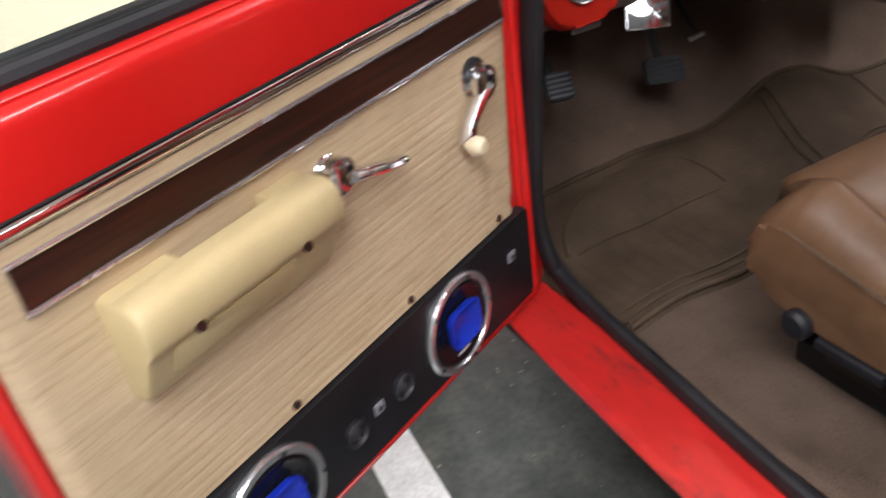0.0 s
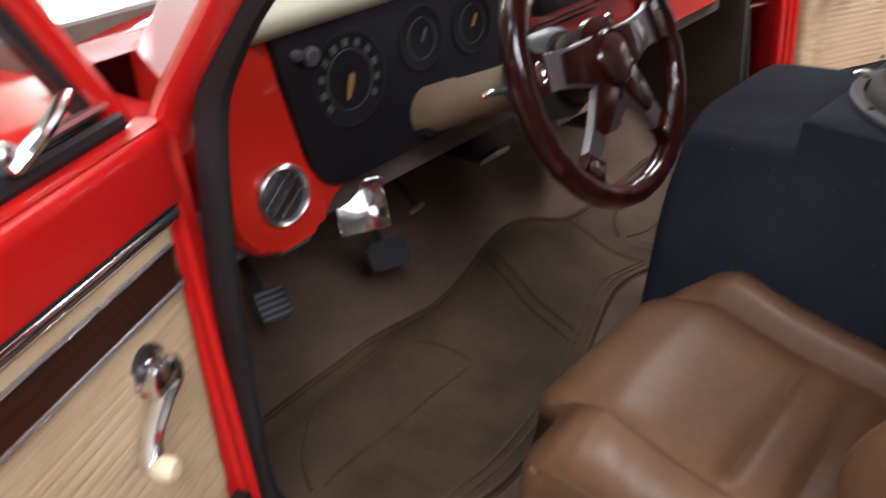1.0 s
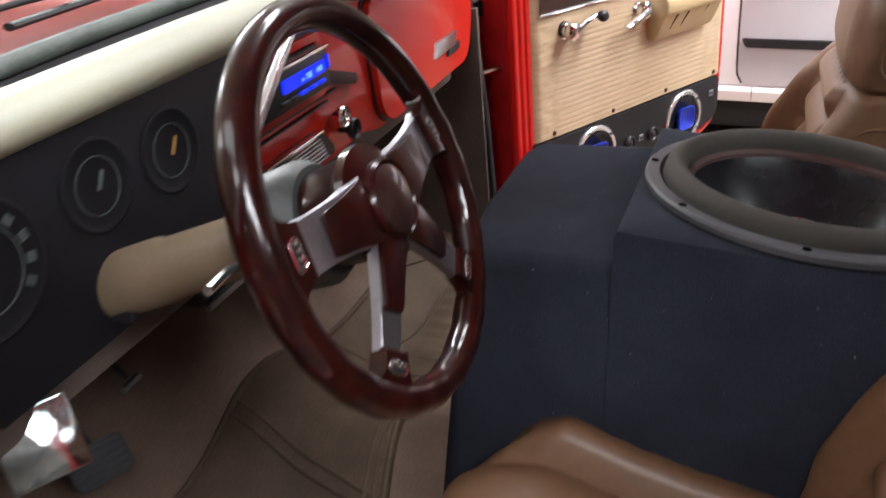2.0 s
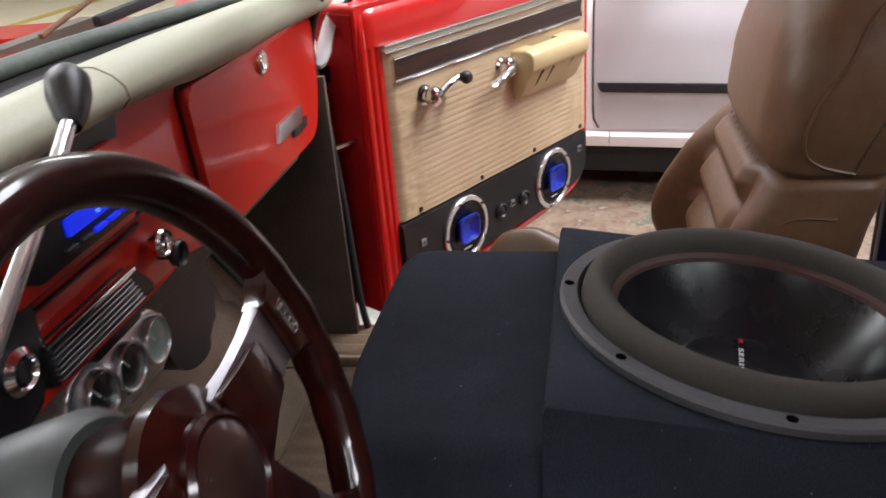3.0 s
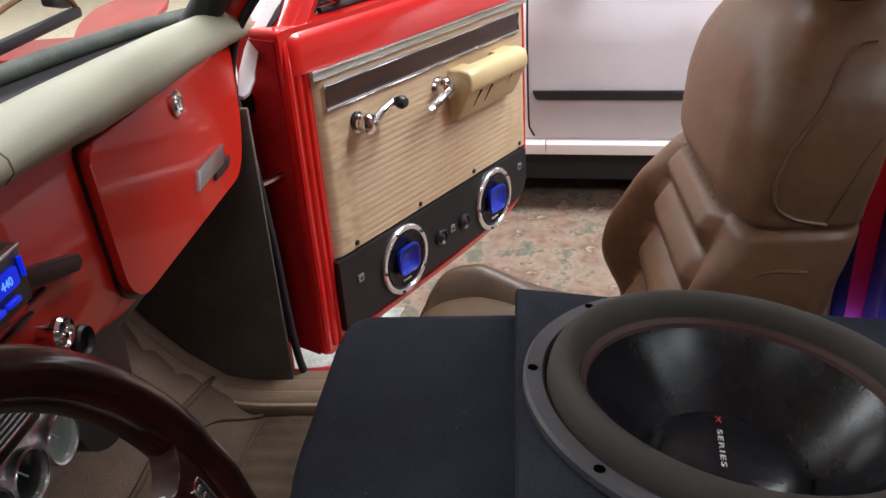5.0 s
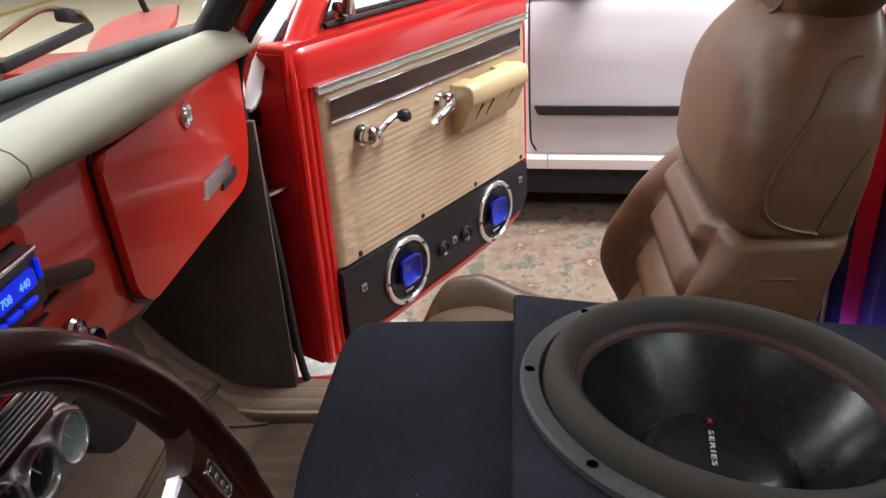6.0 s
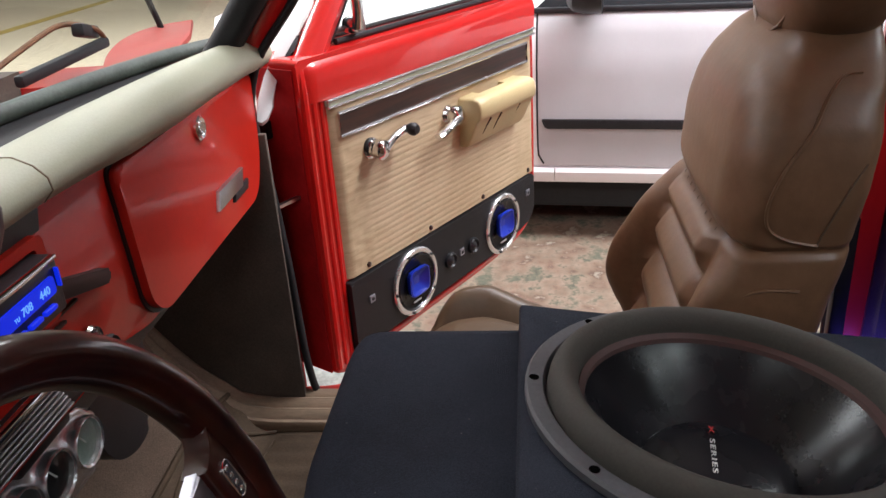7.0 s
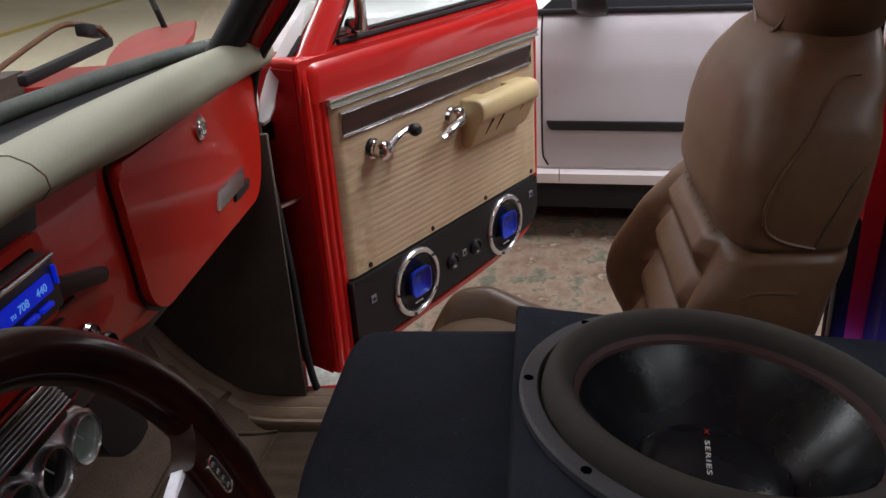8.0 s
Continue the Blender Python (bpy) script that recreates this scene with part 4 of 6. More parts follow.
PROF = [(0.668, 1.056), (0.650, 1.064), (0.638, 1.084), (0.640, 1.104), (0.652, 1.120), (0.670, 1.1285), (0.692, 1.1290), (0.717, 1.1225), (0.740, 1.1120), (0.745, 1.098), (0.740, 1.056)]
PAD_BACK = [(-0.74, 0.690), (-0.55, 0.698), (-0.39, 0.717), (-0.19, 0.740), (0.02, 0.750), (0.22, 0.746), (0.33, 0.741), (0.48, 0.731), (0.60, 0.724), (0.75, 0.716), (0.84, 0.700)]


def pad_ring(x, k):
    """Section of the padded dash top, drawn in by k at its ends."""
    slim = 1 - bilerp([(0.10, 0.0), (0.40, 1.0)], x)
    tall = curve([(-0.74, 1.03), (0.0, 1.02), (0.3, 0.98), (0.65, 0.84), (0.83, 0.72)], x)
    deep = (curve(PAD_BACK, x) - 0.660) / 0.085
    ring = []
    for y, z in PROF:
        z += slim * (0.0235 if z < 1.06 else 0.018 if z < 1.07 else 0.010 if z < 1.09 else 0.002 if z < 1.11 else -0.002)
        y = 0.660 + (y - 0.660) * (deep if y > 0.660 else 1.0)
        ring.append((x, 0.674 + (y - 0.674) * k - 0.024 * bilerp([(0.66, 0.0), (0.835, 1.0)], x), 1.058 + (1.092 + (z - 1.092) * k - 1.058) * tall))
    return ring


ends = ((-0.728, 0.45), (-0.722, 0.80), (-0.708, 0.95), (-0.68, 1.0), (-0.5, 1.0), (-0.3, 1.0), (-0.1, 1.0), (0.112, 1.0), (0.20, 1.0), (0.30, 1.0), (0.45, 1.0), (0.60, 1.0), (0.72, 1.0), (0.775, 0.96), (0.805, 0.86), (0.822, 0.68), (0.832, 0.42), (0.835, 0.15))
pad = part("dash_pad", ringed(B(), [pad_ring(x, k) for x, k in ends]), PAD, dash, "cream padded dash top", angle=70)
part("seam", tube(B(), pad_ring(0.112, 1.0)[1:9], 0.0012, 6), BEIGE, pad, "stitched seam")

part("under_pad_strip", prism(B(), [(-0.10, 1.090), (-0.10, 1.0575), (0.108, 1.0545), (0.121, 1.090)], D, 0.0, 0.004), BLACK, dash, "black strip under the padded top")

# gauge panel
gp = rounded([(-0.638, 1.098), (-0.085, 1.094), (-0.105, 0.885), (-0.14, 0.868), (-0.578, 0.862), (-0.606, 0.905)], [0.012, 0.02, 0.03, 0.02, 0.03, 0.02])
panel = part("gauge_panel", prism(B(), gp, D, -0.002, 0.012, 0.005), GAUGE_BLACK, dash, "matt black gauge panel")
for x, z, r in ((-0.520, 1.000, 0.066), (-0.374, 1.018, 0.048), (-0.260, 1.012, 0.048)):
    g = part("gauge", lathe(B(), [(r, 0.0), (r, 0.0015), (r - 0.003, 0.0028), (r - 0.006, 0.0018), (r - 0.009, 0.0006), (0.0, 0.0004)], dface(x, z, 0.0122), 36), GAUGE_BLACK, dash, "round black gauge")
    part("bezel_line", lathe(B(), [(r * 0.62, 0.0), (r * 0.62, 0.0012), (r * 0.60, 0.0012), (r * 0.60, 0.0)], dface(x, z, 0.0132), 32), GREY_MARK, g, "thin grey ring")
    if r > 0.06:
        for k in range(11):
            an = radians(215 - 25 * k)
            m = dface(x, z, 0.0132) @ Matrix.Rotation(an, 4, "Z")
            part("tick", box(B(), (r * 0.68, -0.0045, 0.0), (r * 0.82, 0.0045, 0.0014), 0, m), GREY_MARK, g)
        m = dface(x, z, 0.0150) @ Matrix.Rotation(radians(-112), 4, "Z")
        part("needle", prism(B(), [(-0.009, -0.003), (0.004, -0.0045), (0.026, -0.001), (0.026, 0.001), (0.004, 0.0045), (-0.009, 0.003)], lambda a, b, d: m @ Vector((a, b, d)), 0.0, 0.003), OCHRE, g, "ochre needle")
    else:
        m = dface(x, z, 0.0150) @ Matrix.Rotation(radians(60), 4, "Z")
        part("needle", box(B(), (-0.004, -0.0018, 0.0), (0.016, 0.0018, 0.002), 0, m), OCHRE if x > -0.3 else GREY_MARK, g)
for x, z, r in ((-0.584, 1.049, 0.012), (-0.606, 1.056, 0.007)):
    part("switch_knob", lathe(B(), [(r * 0.6, 0.0), (r * 0.6, 0.004), (r, 0.005), (r, 0.012), (r * 0.7, 0.015), (0.0, 0.015)], dface(x, z, 0.012), 20), FRAME_GREY, dash, "grey switch knob")
ign = part("ignition_switch", lathe(B(), [(0.022, 0.0), (0.022, 0.010), (0.016, 0.016), (0.014, 0.012), (0.0, 0.012)], dface(-0.145, 0.925, 0.010), 24), CHROME, dash, "chrome ignition switch")
part("key_slot", box(B(), (-0.002, -0.010, 0.012), (0.002, 0.010, 0.016), 0, dface(-0.145, 0.925, 0.010)), BLACK, ign)

# side air vent in its red pod
pod = rounded([(-0.735, 1.085), (-0.652, 1.085), (-0.612, 0.885), (-0.590, 0.846), (-0.612, 0.818), (-0.700, 0.812), (-0.740, 0.86)], 0.02)
part("vent_pod", prism(B(), pod, D, 0.0, 0.016, 0.010, 3), RED_DASH, dash, "red vent pod")
vent = part("air_vent", lathe(B(), [(0.040, 0.0), (0.0405, 0.010), (0.038, 0.013), (0.0355, 0.010), (0.034, -0.008), (0.0, -0.010)], dface(-0.667, 0.892, 0.015), 32), STEEL, dash, "round chrome air vent")
part("throat", lathe(B(), [(0.0345, 0.0), (0.0345, 0.002), (0.0, 0.002)], dface(-0.667, 0.892, 0.0165), 28), BLACK, vent)
for k in (-1, 0, 1):
    h = math.sqrt(0.031 ** 2 - (0.014 * k) ** 2)
    m = dface(-0.667, 0.892, 0.0265) @ Matrix.Rotation(radians(38), 4, "Z")
    part("slat", box(B(), (-h, 0.014 * k - 0.0011, -0.002), (h, 0.014 * k + 0.0011, 0.0006), 0, m), CHROME, vent)

# radio, grille and auxiliary gauges
radio = part("radio", box(B(), (-0.104, 0.632, 0.986), (0.078, 0.70, 1.044), 0.004), BLACK, dash, "car radio with lit blue display")
part("top_edge", box(B(), (-0.102, 0.627, 1.0405), (0.073, 0.634, 1.0455), 0.0015), CHROME, radio, "chrome top edge")
part("display", prism(B(), rounded([(-0.055, 1.0105), (0.062, 1.0105), (0.062, 1.0280), (-0.055, 1.0280)], 0.004), lambda a, b, d: (a, 0.632 - d, b), 0.0, 0.003), SCREEN, radio, "glowing blue display")
part("side_bar", box(B(), (0.0690, 0.628, 1.013), (0.0715, 0.6335, 1.032)), SCREEN, radio)
for x in (-0.055, -0.030, -0.005, 0.02, 0.045):
    part("button", box(B(), (x - 0.010, 0.627, 0.9975), (x + 0.010, 0.633, 1.0025), 0.0015), SCREEN if x > -0.01 else BLACK, radio)
for word, x, z, size in (("TU", -0.008, 1.0145, 0.006), ("708", 0.004, 1.0145, 0.0115), ("440", 0.034, 1.0150, 0.0115)):
    cu = bpy.data.curves.new("digits", "FONT")
    cu.body, cu.size, cu.extrude = word, size, 0.0003
    ob = new("digits", cu)
    ob.data.materials.append(DIGIT)
    ob.parent = radio
    ob.matrix_basis = ROOTINV[dash.name] @ Matrix.Translation((x, 0.6285, z)) @ pose(0, 0, 0, 90, 0, 0)
part("radio_surround", ringed(B(), [[(x, y, z) for x, z in rounded([(-0.122, 0.968), (0.096, 0.968), (0.096, 1.058), (-0.122, 1.058)], 0.012)] for y in (0.668, 0.652)] + [[(x, 0.652, z) for x, z in rounded([(-0.107, 0.983), (0.081, 0.983), (0.081, 1.047), (-0.107, 1.047)], 0.006)], [(x, 0.668, z) for x, z in rounded([(-0.107, 0.983), (0.081, 0.983), (0.081, 1.047), (-0.107, 1.047)], 0.006)]], cap=False, loop=True), RED_DASH, dash, "red radio surround")
# Slanted dark red bar right of the radio.
part("slanted_bar", prism(B(), rounded([(0.092, 0.982), (0.196, 0.952), (0.202, 0.968), (0.092, 1.004)], 0.005), D, 0.0, 0.012, 0.003), RED_RING, dash, "dark red bar right of the radio")
for z in (0.962, 0.951):
    part("groove", box(B(), (-0.09, 0.6605, z - 0.0015), (0.138 if z > 0.96 else 0.110, 0.666, z + 0.0015)), RED_RING, dash)
grille = part("ashtray_grille", prism(B(), rounded([(-0.105, 0.878), (0.092, 0.878), (0.090, 0.890), (0.060, 0.921), (-0.105, 0.921)], 0.003), D, -0.008, 0.014, 0.002), BLACK, dash, "black ribbed grille with chrome edge")
part("top_edge", box(B(), (-0.107, 0.644, 0.919), (0.056, 0.654, 0.926), 0.002), CHROME, grille)
for k in range(6):
    part("rib", box(B(), (-0.098, 0.646, 0.882 + 0.0062 * k), (0.064 - 0.0035 * k, 0.652, 0.8845 + 0.0062 * k), 0.001), STEEL, grille)
for x, kz, m_ in ((0.113, 0.926, CHROME), (0.142, 0.898, BLACK)):
    part("control_knob", lathe(B(), [(0.008, 0.0), (0.008, 0.014), (0.0155, 0.018), (0.0170, 0.025), (0.0150, 0.029), (0.0125, 0.0265), (0.0118, 0.021), (0.0, 0.020)], dface(x, kz, 0.0), 20), m_, dash, "chrome control knob" if m_ is CHROME else "black control knob")
gpod = thing("gauge_pod", pose(0.06, 0.69, 0.785), "chrome pod with three round auxiliary gauges under the dash", "gauges")
shape = rounded([(-0.048, 0.748), (0.150, 0.742), (0.166, 0.785), (0.135, 0.835), (-0.04, 0.842), (-0.066, 0.80)], 0.03)
part("housing", prism(B(), shape, lambda a, b, d: (a, 0.69 - d, b), -0.05, 0.0, 0.006, 3), SATIN, gpod, "chrome housing")
for x, z in ((0.116, 0.793), (0.054, 0.796), (-0.008, 0.799)):
    g = part("gauge", lathe(B(), [(0.0300, 0.0), (0.0300, 0.010), (0.0285, 0.013), (0.0260, 0.011), (0.0250, 0.004)], facing((x, 0.69, z), (0, -1, 0)), 30), SATIN, gpod, "chrome ringed gauge")
    part("face", lathe(B(), [(0.0255, 0.003), (0.0255, 0.005), (0.0, 0.005)], facing((x, 0.69, z), (0, -1, 0)), 26), DIAL_REFLECTION if x > 0.1 else BLACK, g, "dial face painted with a pale grey-green reflection" if x > 0.1 else "black dial face")
    part("lens", lathe(B(), [(0.0255, 0.008), (0.016, 0.0105), (0.0, 0.011)], facing((x, 0.69, z), (0, -1, 0)), 26), LENS, g)
    part("needle", box(B(), (-0.0008, -0.002, 0.0052), (0.0008, 0.016, 0.0062), 0, facing((x, 0.69, z), (0, -1, 0)) @ Matrix.Rotation(radians(35), 4, "Z")), WHITE_PRINT, g)
part("pod_bracket", box(B(), (0.0, 0.68, 0.835), (0.10, 0.73, 0.862), 0.004), BLACK, gpod)

heater = thing("heater_case", pose(0.33, 0.85, 0.62), "black rounded heater case hanging under the dash", "heater")
case = rounded([(0.245, 0.862), (0.245, 0.680), (0.275, 0.632), (0.335, 0.610), (0.392, 0.628), (0.408, 0.680), (0.408, 0.862)], [0.005, 0.05, 0.03, 0.04, 0.03, 0.04, 0.005])
part("case", prism(B(), case, lambda a, b, d: (a, 0.98 - d, b), 0.0, 0.225, 0.016, 4), BLACK, heater)
part("seam_band", prism(B(), [(0.3265 + (a - 0.3265) * 1.02, 0.74 + (b - 0.74) * 1.015) for a, b in case], lambda a, b, d: (a, 0.98 - d, b), 0.10, 0.112), RUBBER, heater, "raised black seam band")

# glovebox lid
lid = rounded([(0.257, 1.064), (0.760, 1.064), (0.752, 0.930), (0.712, 0.857), (0.306, 0.855), (0.274, 0.882)], [0.02, 0.012, 0.05, 0.05, 0.03, 0.04], 7)
glove = part("glovebox_lid", prism(B(), lid, D, -0.002, 0.014, 0.008, 3), RED_DASH, dash, "glossy red glovebox lid", angle=50)
# Black sheet behind the lid paints the shadow in its gap.
part("lid_gap_shade", prism(B(), [(0.70 * (p[0] - 0.5) * 1.0 / 0.70 * 1.022 + 0.5, (p[1] - 0.96) * 1.04 + 0.96) for p in lid], D, 0.0, 0.003), BLACK, dash, "black sheet painting the shaded gap round the lid")
part("lock", lathe(B(), [(0.018, 0.0), (0.018, 0.004), (0.015, 0.006), (0.011, 0.004), (0.010, 0.007), (0.0, 0.007)], dface(0.507, 1.038, 0.014), 28), CHROME, glove, "round chrome lock")
bm = prism(B(), [(0.516, 0.906), (0.626, 0.906), (0.638, 0.934), (0.528, 0.934)], D, 0.013, 0.021, 0.002)
part("badge", bm, STEEL, glove, "slanted silver badge")
part("badge_tail", prism(B(), [(0.586, 0.893), (0.651, 0.893), (0.658, 0.908), (0.593, 0.908)], D, 0.013, 0.020, 0.002), BLACK, glove, "black badge tail")

# ---- steering ----
C, N = Vector((-0.369, 0.357, 1.018)), Vector((0.032, -0.941, 0.338)).normalized()
U = Vector((1, 0, 0))
U = (U - N * U.dot(N)).normalized()
V = N.cross(U)


def S(a, b, d=0.0):
    return C + U * a + V * b + N * d


sw = thing("steering_wheel", Matrix.Translation(S(0, 0, -0.05)), "glossy mahogany steering wheel with chrome spokes", "steering wheel")
rings = []
for k in range(96):
    th = 2 * math.pi * k / 96
    lowside = math.sin(th) < 0.25
    r = 0.0145 + (0.0006 * math.sin(th * 26) if lowside else 0.0)
    c = S(0.1677 * math.cos(th), 0.1677 * math.sin(th))
    out = U * math.cos(th) + V * math.sin(th)
    rings.append([c + out * (r * math.cos(q)) + N * (r * 1.1 * math.sin(q)) for q in (2 * math.pi * j / 14 for j in range(14))])
part("rim", ringed(B(), rings, loop=True), MAHOGANY, sw, "polished red mahogany rim", angle=80)
for an, w0, w1 in ((7, 0.030, 0.021), (172, 0.030, 0.021), (-52, 0.022, 0.014), (-131, 0.022, 0.014)):
    m = Matrix((U, V, N)).transposed().to_4x4()
    m = Matrix.Translation(C) @ m @ Matrix.Rotation(radians(an), 4, "Z")

    def plate(a, b, d):
        return m @ Vector((a, b, d + 0.010 * (1 - a / 0.16)))

    core = [(0.030, -w0), (0.070, -w0 * 0.78), (0.100, -w1 * 1.02), (0.134, -w1 * 1.06), (0.134, w1 * 1.06), (0.100, w1 * 1.02), (0.070, w0 * 0.78), (0.030, w0)]
    sp = part("spoke", prism(B(), core, plate, -0.006, 0.0035, 0.002), SPOKE, sw, "chrome spoke")
    il = rounded([(0.034, -w0 * 0.92), (0.070, -w0 * 0.68), (0.097, -w1 * 0.84), (0.097, w1 * 0.84), (0.070, w0 * 0.68), (0.034, w0 * 0.92)], 0.004)
    part("inlay", prism(B(), il, plate, 0.003, 0.0085, 0.002), MAHOGANY, sp, "mahogany inlay")
    flare = smooth([(0.127, -w1 * 1.04, 0), (0.140, -w1 * 1.15, 0), (0.150, -w1 * 1.45, 0), (0.160, -w1 * 2.1, 0), (0.167, -w1 * 2.3, 0)], 4)
    flare = [(p.x, p.y) for p in flare] + [(p.x, -p.y) for p in reversed(flare)]
    part("rim_root", prism(B(), flare, plate, -0.008, 0.009, 0.004, 3), MAHOGANY, sp, "mahogany root of the rim")
    slot = rounded([(0.1375, -0.0125), (0.1485, -0.0125), (0.1485, 0.0125), (0.1375, 0.0125)], 0.0052)
    part("slot", prism(B(), slot, plate, 0.008, 0.0096), BLACK, sp, "black slot")
    for q in (-1.5, -0.5, 0.5, 1.5):
        part("rivet", lathe(B(), [(0.0024, 0.0), (0.0024, 0.0014), (0.0, 0.0026)], m @ Matrix.Translation((0.1415, q * 0.0058, 0.0105)), 10), CHROME, sp, "chrome rivet")
    part("slot_ring", tube(B(), [plate(p[0], p[1], 0.0096) for p in slot], 0.0009, 6, loop=True), CHROME, sp, "thin chrome slot ring")
hub = part("hub", lathe(B(), [(0.044, -0.05), (0.047, -0.012), (0.054, -0.004), (0.053, 0.004), (0.043, 0.010), (0.034, 0.013)], facing(S(0, 0, 0), N), 32), MAHOGANY, sw, "mahogany hub")
part("horn_ring", lathe(B(), [(0.036, 0.012), (0.036, 0.018), (0.033, 0.021), (0.030, 0.016)], facing(S(0, 0, 0), N), 32), MAHOGANY, hub, "polished horn ring")
part("horn_button", lathe(B(), [(0.031, 0.014), (0.030, 0.020), (0.020, 0.025), (0.0, 0.027)], facing(S(0, 0, 0), N), 28), MAHOGANY_DARK, hub, "dark horn button")
col = thing("steering_column", Matrix.Translation(S(0, 0, -0.30)), "beige steering column with dark grey head", "steering column")
axis = facing(S(0, 0, 0), N)
part("jacket", lathe(B(), [(0.034, -0.37), (0.034, -0.25), (0.031, -0.245), (0.030, -0.13), (0.026, -0.12)], axis, 28), BEIGE, col, "beige painted jacket")
part("head", lathe(B(), [(0.036, -0.135), (0.056, -0.115), (0.058, -0.062), (0.050, -0.05), (0.02, -0.048)], axis, 28), surface("grey_green_cast", (0.032, 0.038, 0.036), 0.45, big=12, fine=200, var=0.2, grain=0.2, relief=0.15), col, "grey-green column head")
lever = part("shift_lever", tube(B(), [S(-0.02, 0.04, -0.10), (-0.385, 0.456, 1.080), (-0.33, 0.466, 1.107), (-0.245, 0.482, 1.146), (-0.195, 0.497, 1.164)], 0.0055, 10), SATIN, col, "slim chrome shift lever")
part("knob", lathe(B(), [(0.006, -0.012), (0.011, 0.0), (0.015, 0.022), (0.015, 0.036), (0.009, 0.046), (0.0, 0.048)], facing((-0.192, 0.498, 1.165), (0.82, 0.45, 0.45)), 18), BLACK, lever, "black knob")
part("turn_lever", tube(B(), [S(-0.04, 0.0, -0.10), S(-0.10, 0.01, -0.095), S(-0.135, 0.012, -0.085)], 0.0045, 8), CHROME, col, "chrome turn signal lever")
part("bracket", box(B(), (-0.405, 0.625, 0.880), (-0.335, 0.668, 0.905), 0.006), BLACK, col)

# ---- pedals and under-dash parts ----


def pedal(name, at, normal, w, h, label, pad, arm_to, ribs=5, arm_mat=None, rib_mat=None, corner=0.01, thick=0.014):
    t = thing(name, Matrix.Translation(at), label, "pedal", "pedals")
    m = facing(at, normal)
    up = Vector((0, 0, 1))
    z = Vector(normal).normalized()
    x = up.cross(z).normalized()
    m = Matrix.Translation(at) @ Matrix((x, z.cross(x), z)).transposed().to_4x4()
    part("pad", prism(B(), rounded([(-w, -h), (w, -h), (w, h), (-w, h)], corner), lambda a, b, d: m @ Vector((a, b, d)), 0.006 - thick, 0.006, min(0.003, thick / 5)), pad, t)
    for k in range(ribs):
        yy = -h * 0.75 + 1.5 * h * k / max(1, ribs - 1)
        part("rib", box(B(), (-w * 0.85, yy - 0.002, 0.005), (w * 0.85, yy + 0.002, 0.009), 0, m), rib_mat or pad, t)
    part("arm", tube(B(), smooth([m @ Vector((0, 0, -0.008)), m @ Vector((0, h * 0.9, -0.03)), arm_to], 5), 0.009, 8, squash=0.6), arm_mat or DARK, t)
    return t


pedal("brake_pedal", (-0.324, 0.841, 0.586), (-0.35, -0.8, 0.55), 0.040, 0.027, "black rubber brake pedal on a dark steel arm", RUBBER, (-0.34, 0.94, 0.85))
pedal("clutch_pedal", (-0.635, 0.775, 0.665), (-0.2, -0.75, 0.6), 0.026, 0.026, "ribbed black rubber pedal beside the kick panel", RUBBER, (-0.63, 0.93, 0.86), 5, None, FRAME_GREY)
pedal("parking_brake", (-0.498, 0.695, 0.792), (-0.46, -0.76, 0.46), 0.037, 0.038, "chrome parking brake pedal under the dash with reflections mottled in", MOTTLED_CHROME, (-0.50, 0.80, 0.86), 0, DARK, corner=0.0015, thick=0.004)
part("release_handle", box(B(), (-0.668, 0.676, 0.792), (-0.612, 0.684, 0.803), 0.003), GREY_KNOB, dash, "small grey pull handle")
acc = thing("accelerator_rod", pose(-0.182, 0.898, 0.605), "thin steel accelerator rod with a bright tip", "pedal")
part("rod", tube(B(), smooth([(-0.19, 1.08, 0.80), (-0.195, 0.97, 0.70), (-0.18, 0.905, 0.612)], 5), 0.005, 8), DARK, acc)
part("tip", tube(B(), [(-0.198, 0.900, 0.602), (-0.166, 0.896, 0.608)], 0.006, 8), STEEL, acc, "bright steel tip")
ud = thing("under_dash_box", pose(-0.015, 0.88, 0.70), "black box with a steel lower edge under the dash", "electronics box")
part("case", box(B(), (-0.070, 0.832, 0.672), (0.040, 0.95, 0.740), 0.006), BLACK, ud)
part("edge", box(B(), (-0.062, 0.822, 0.666), (0.032, 0.834, 0.677), 0.002), STEEL, ud, "steel lower edge")
part("bracket", box(B(), (-0.035, 0.86, 0.735), (0.005, 0.90, 0.862)), DARK, ud)


# ---- floor mats ----
def carpet_height(x, y):
    return carpet_point((x + 0.80) / 1.60, (y + 0.50) / 1.58)[2]


mat = thing("floor_mat", pose(0.02, 0.70, 0.30), "worn brown one-piece rubber floor mat over the footwells and tunnel", "floor mat")
MAT_X = (-0.715, 0.765)
MAT_REAR = [(-0.72, 0.487), (-0.58, 0.508), (-0.42, 0.497), (-0.20, 0.527), (-0.138, 0.545), (0.10, 0.605), (0.30, 0.617), (0.45, 0.560), (0.77, 0.500)]
MAT_FRONT = [(-0.72, 0.900), (-0.40, 0.900), (-0.20, 0.868), (0.05, 0.872), (0.40, 0.845), (0.77, 0.800)]


def mat_at(x, v, lift):
    """A point of the mat: x across, v from the rear edge to the front, lift above the carpet."""
    y = curve(MAT_REAR, x) * (1 - v) + curve(MAT_FRONT, x) * v
    return Vector((x, y, carpet_height(x, y) + lift))


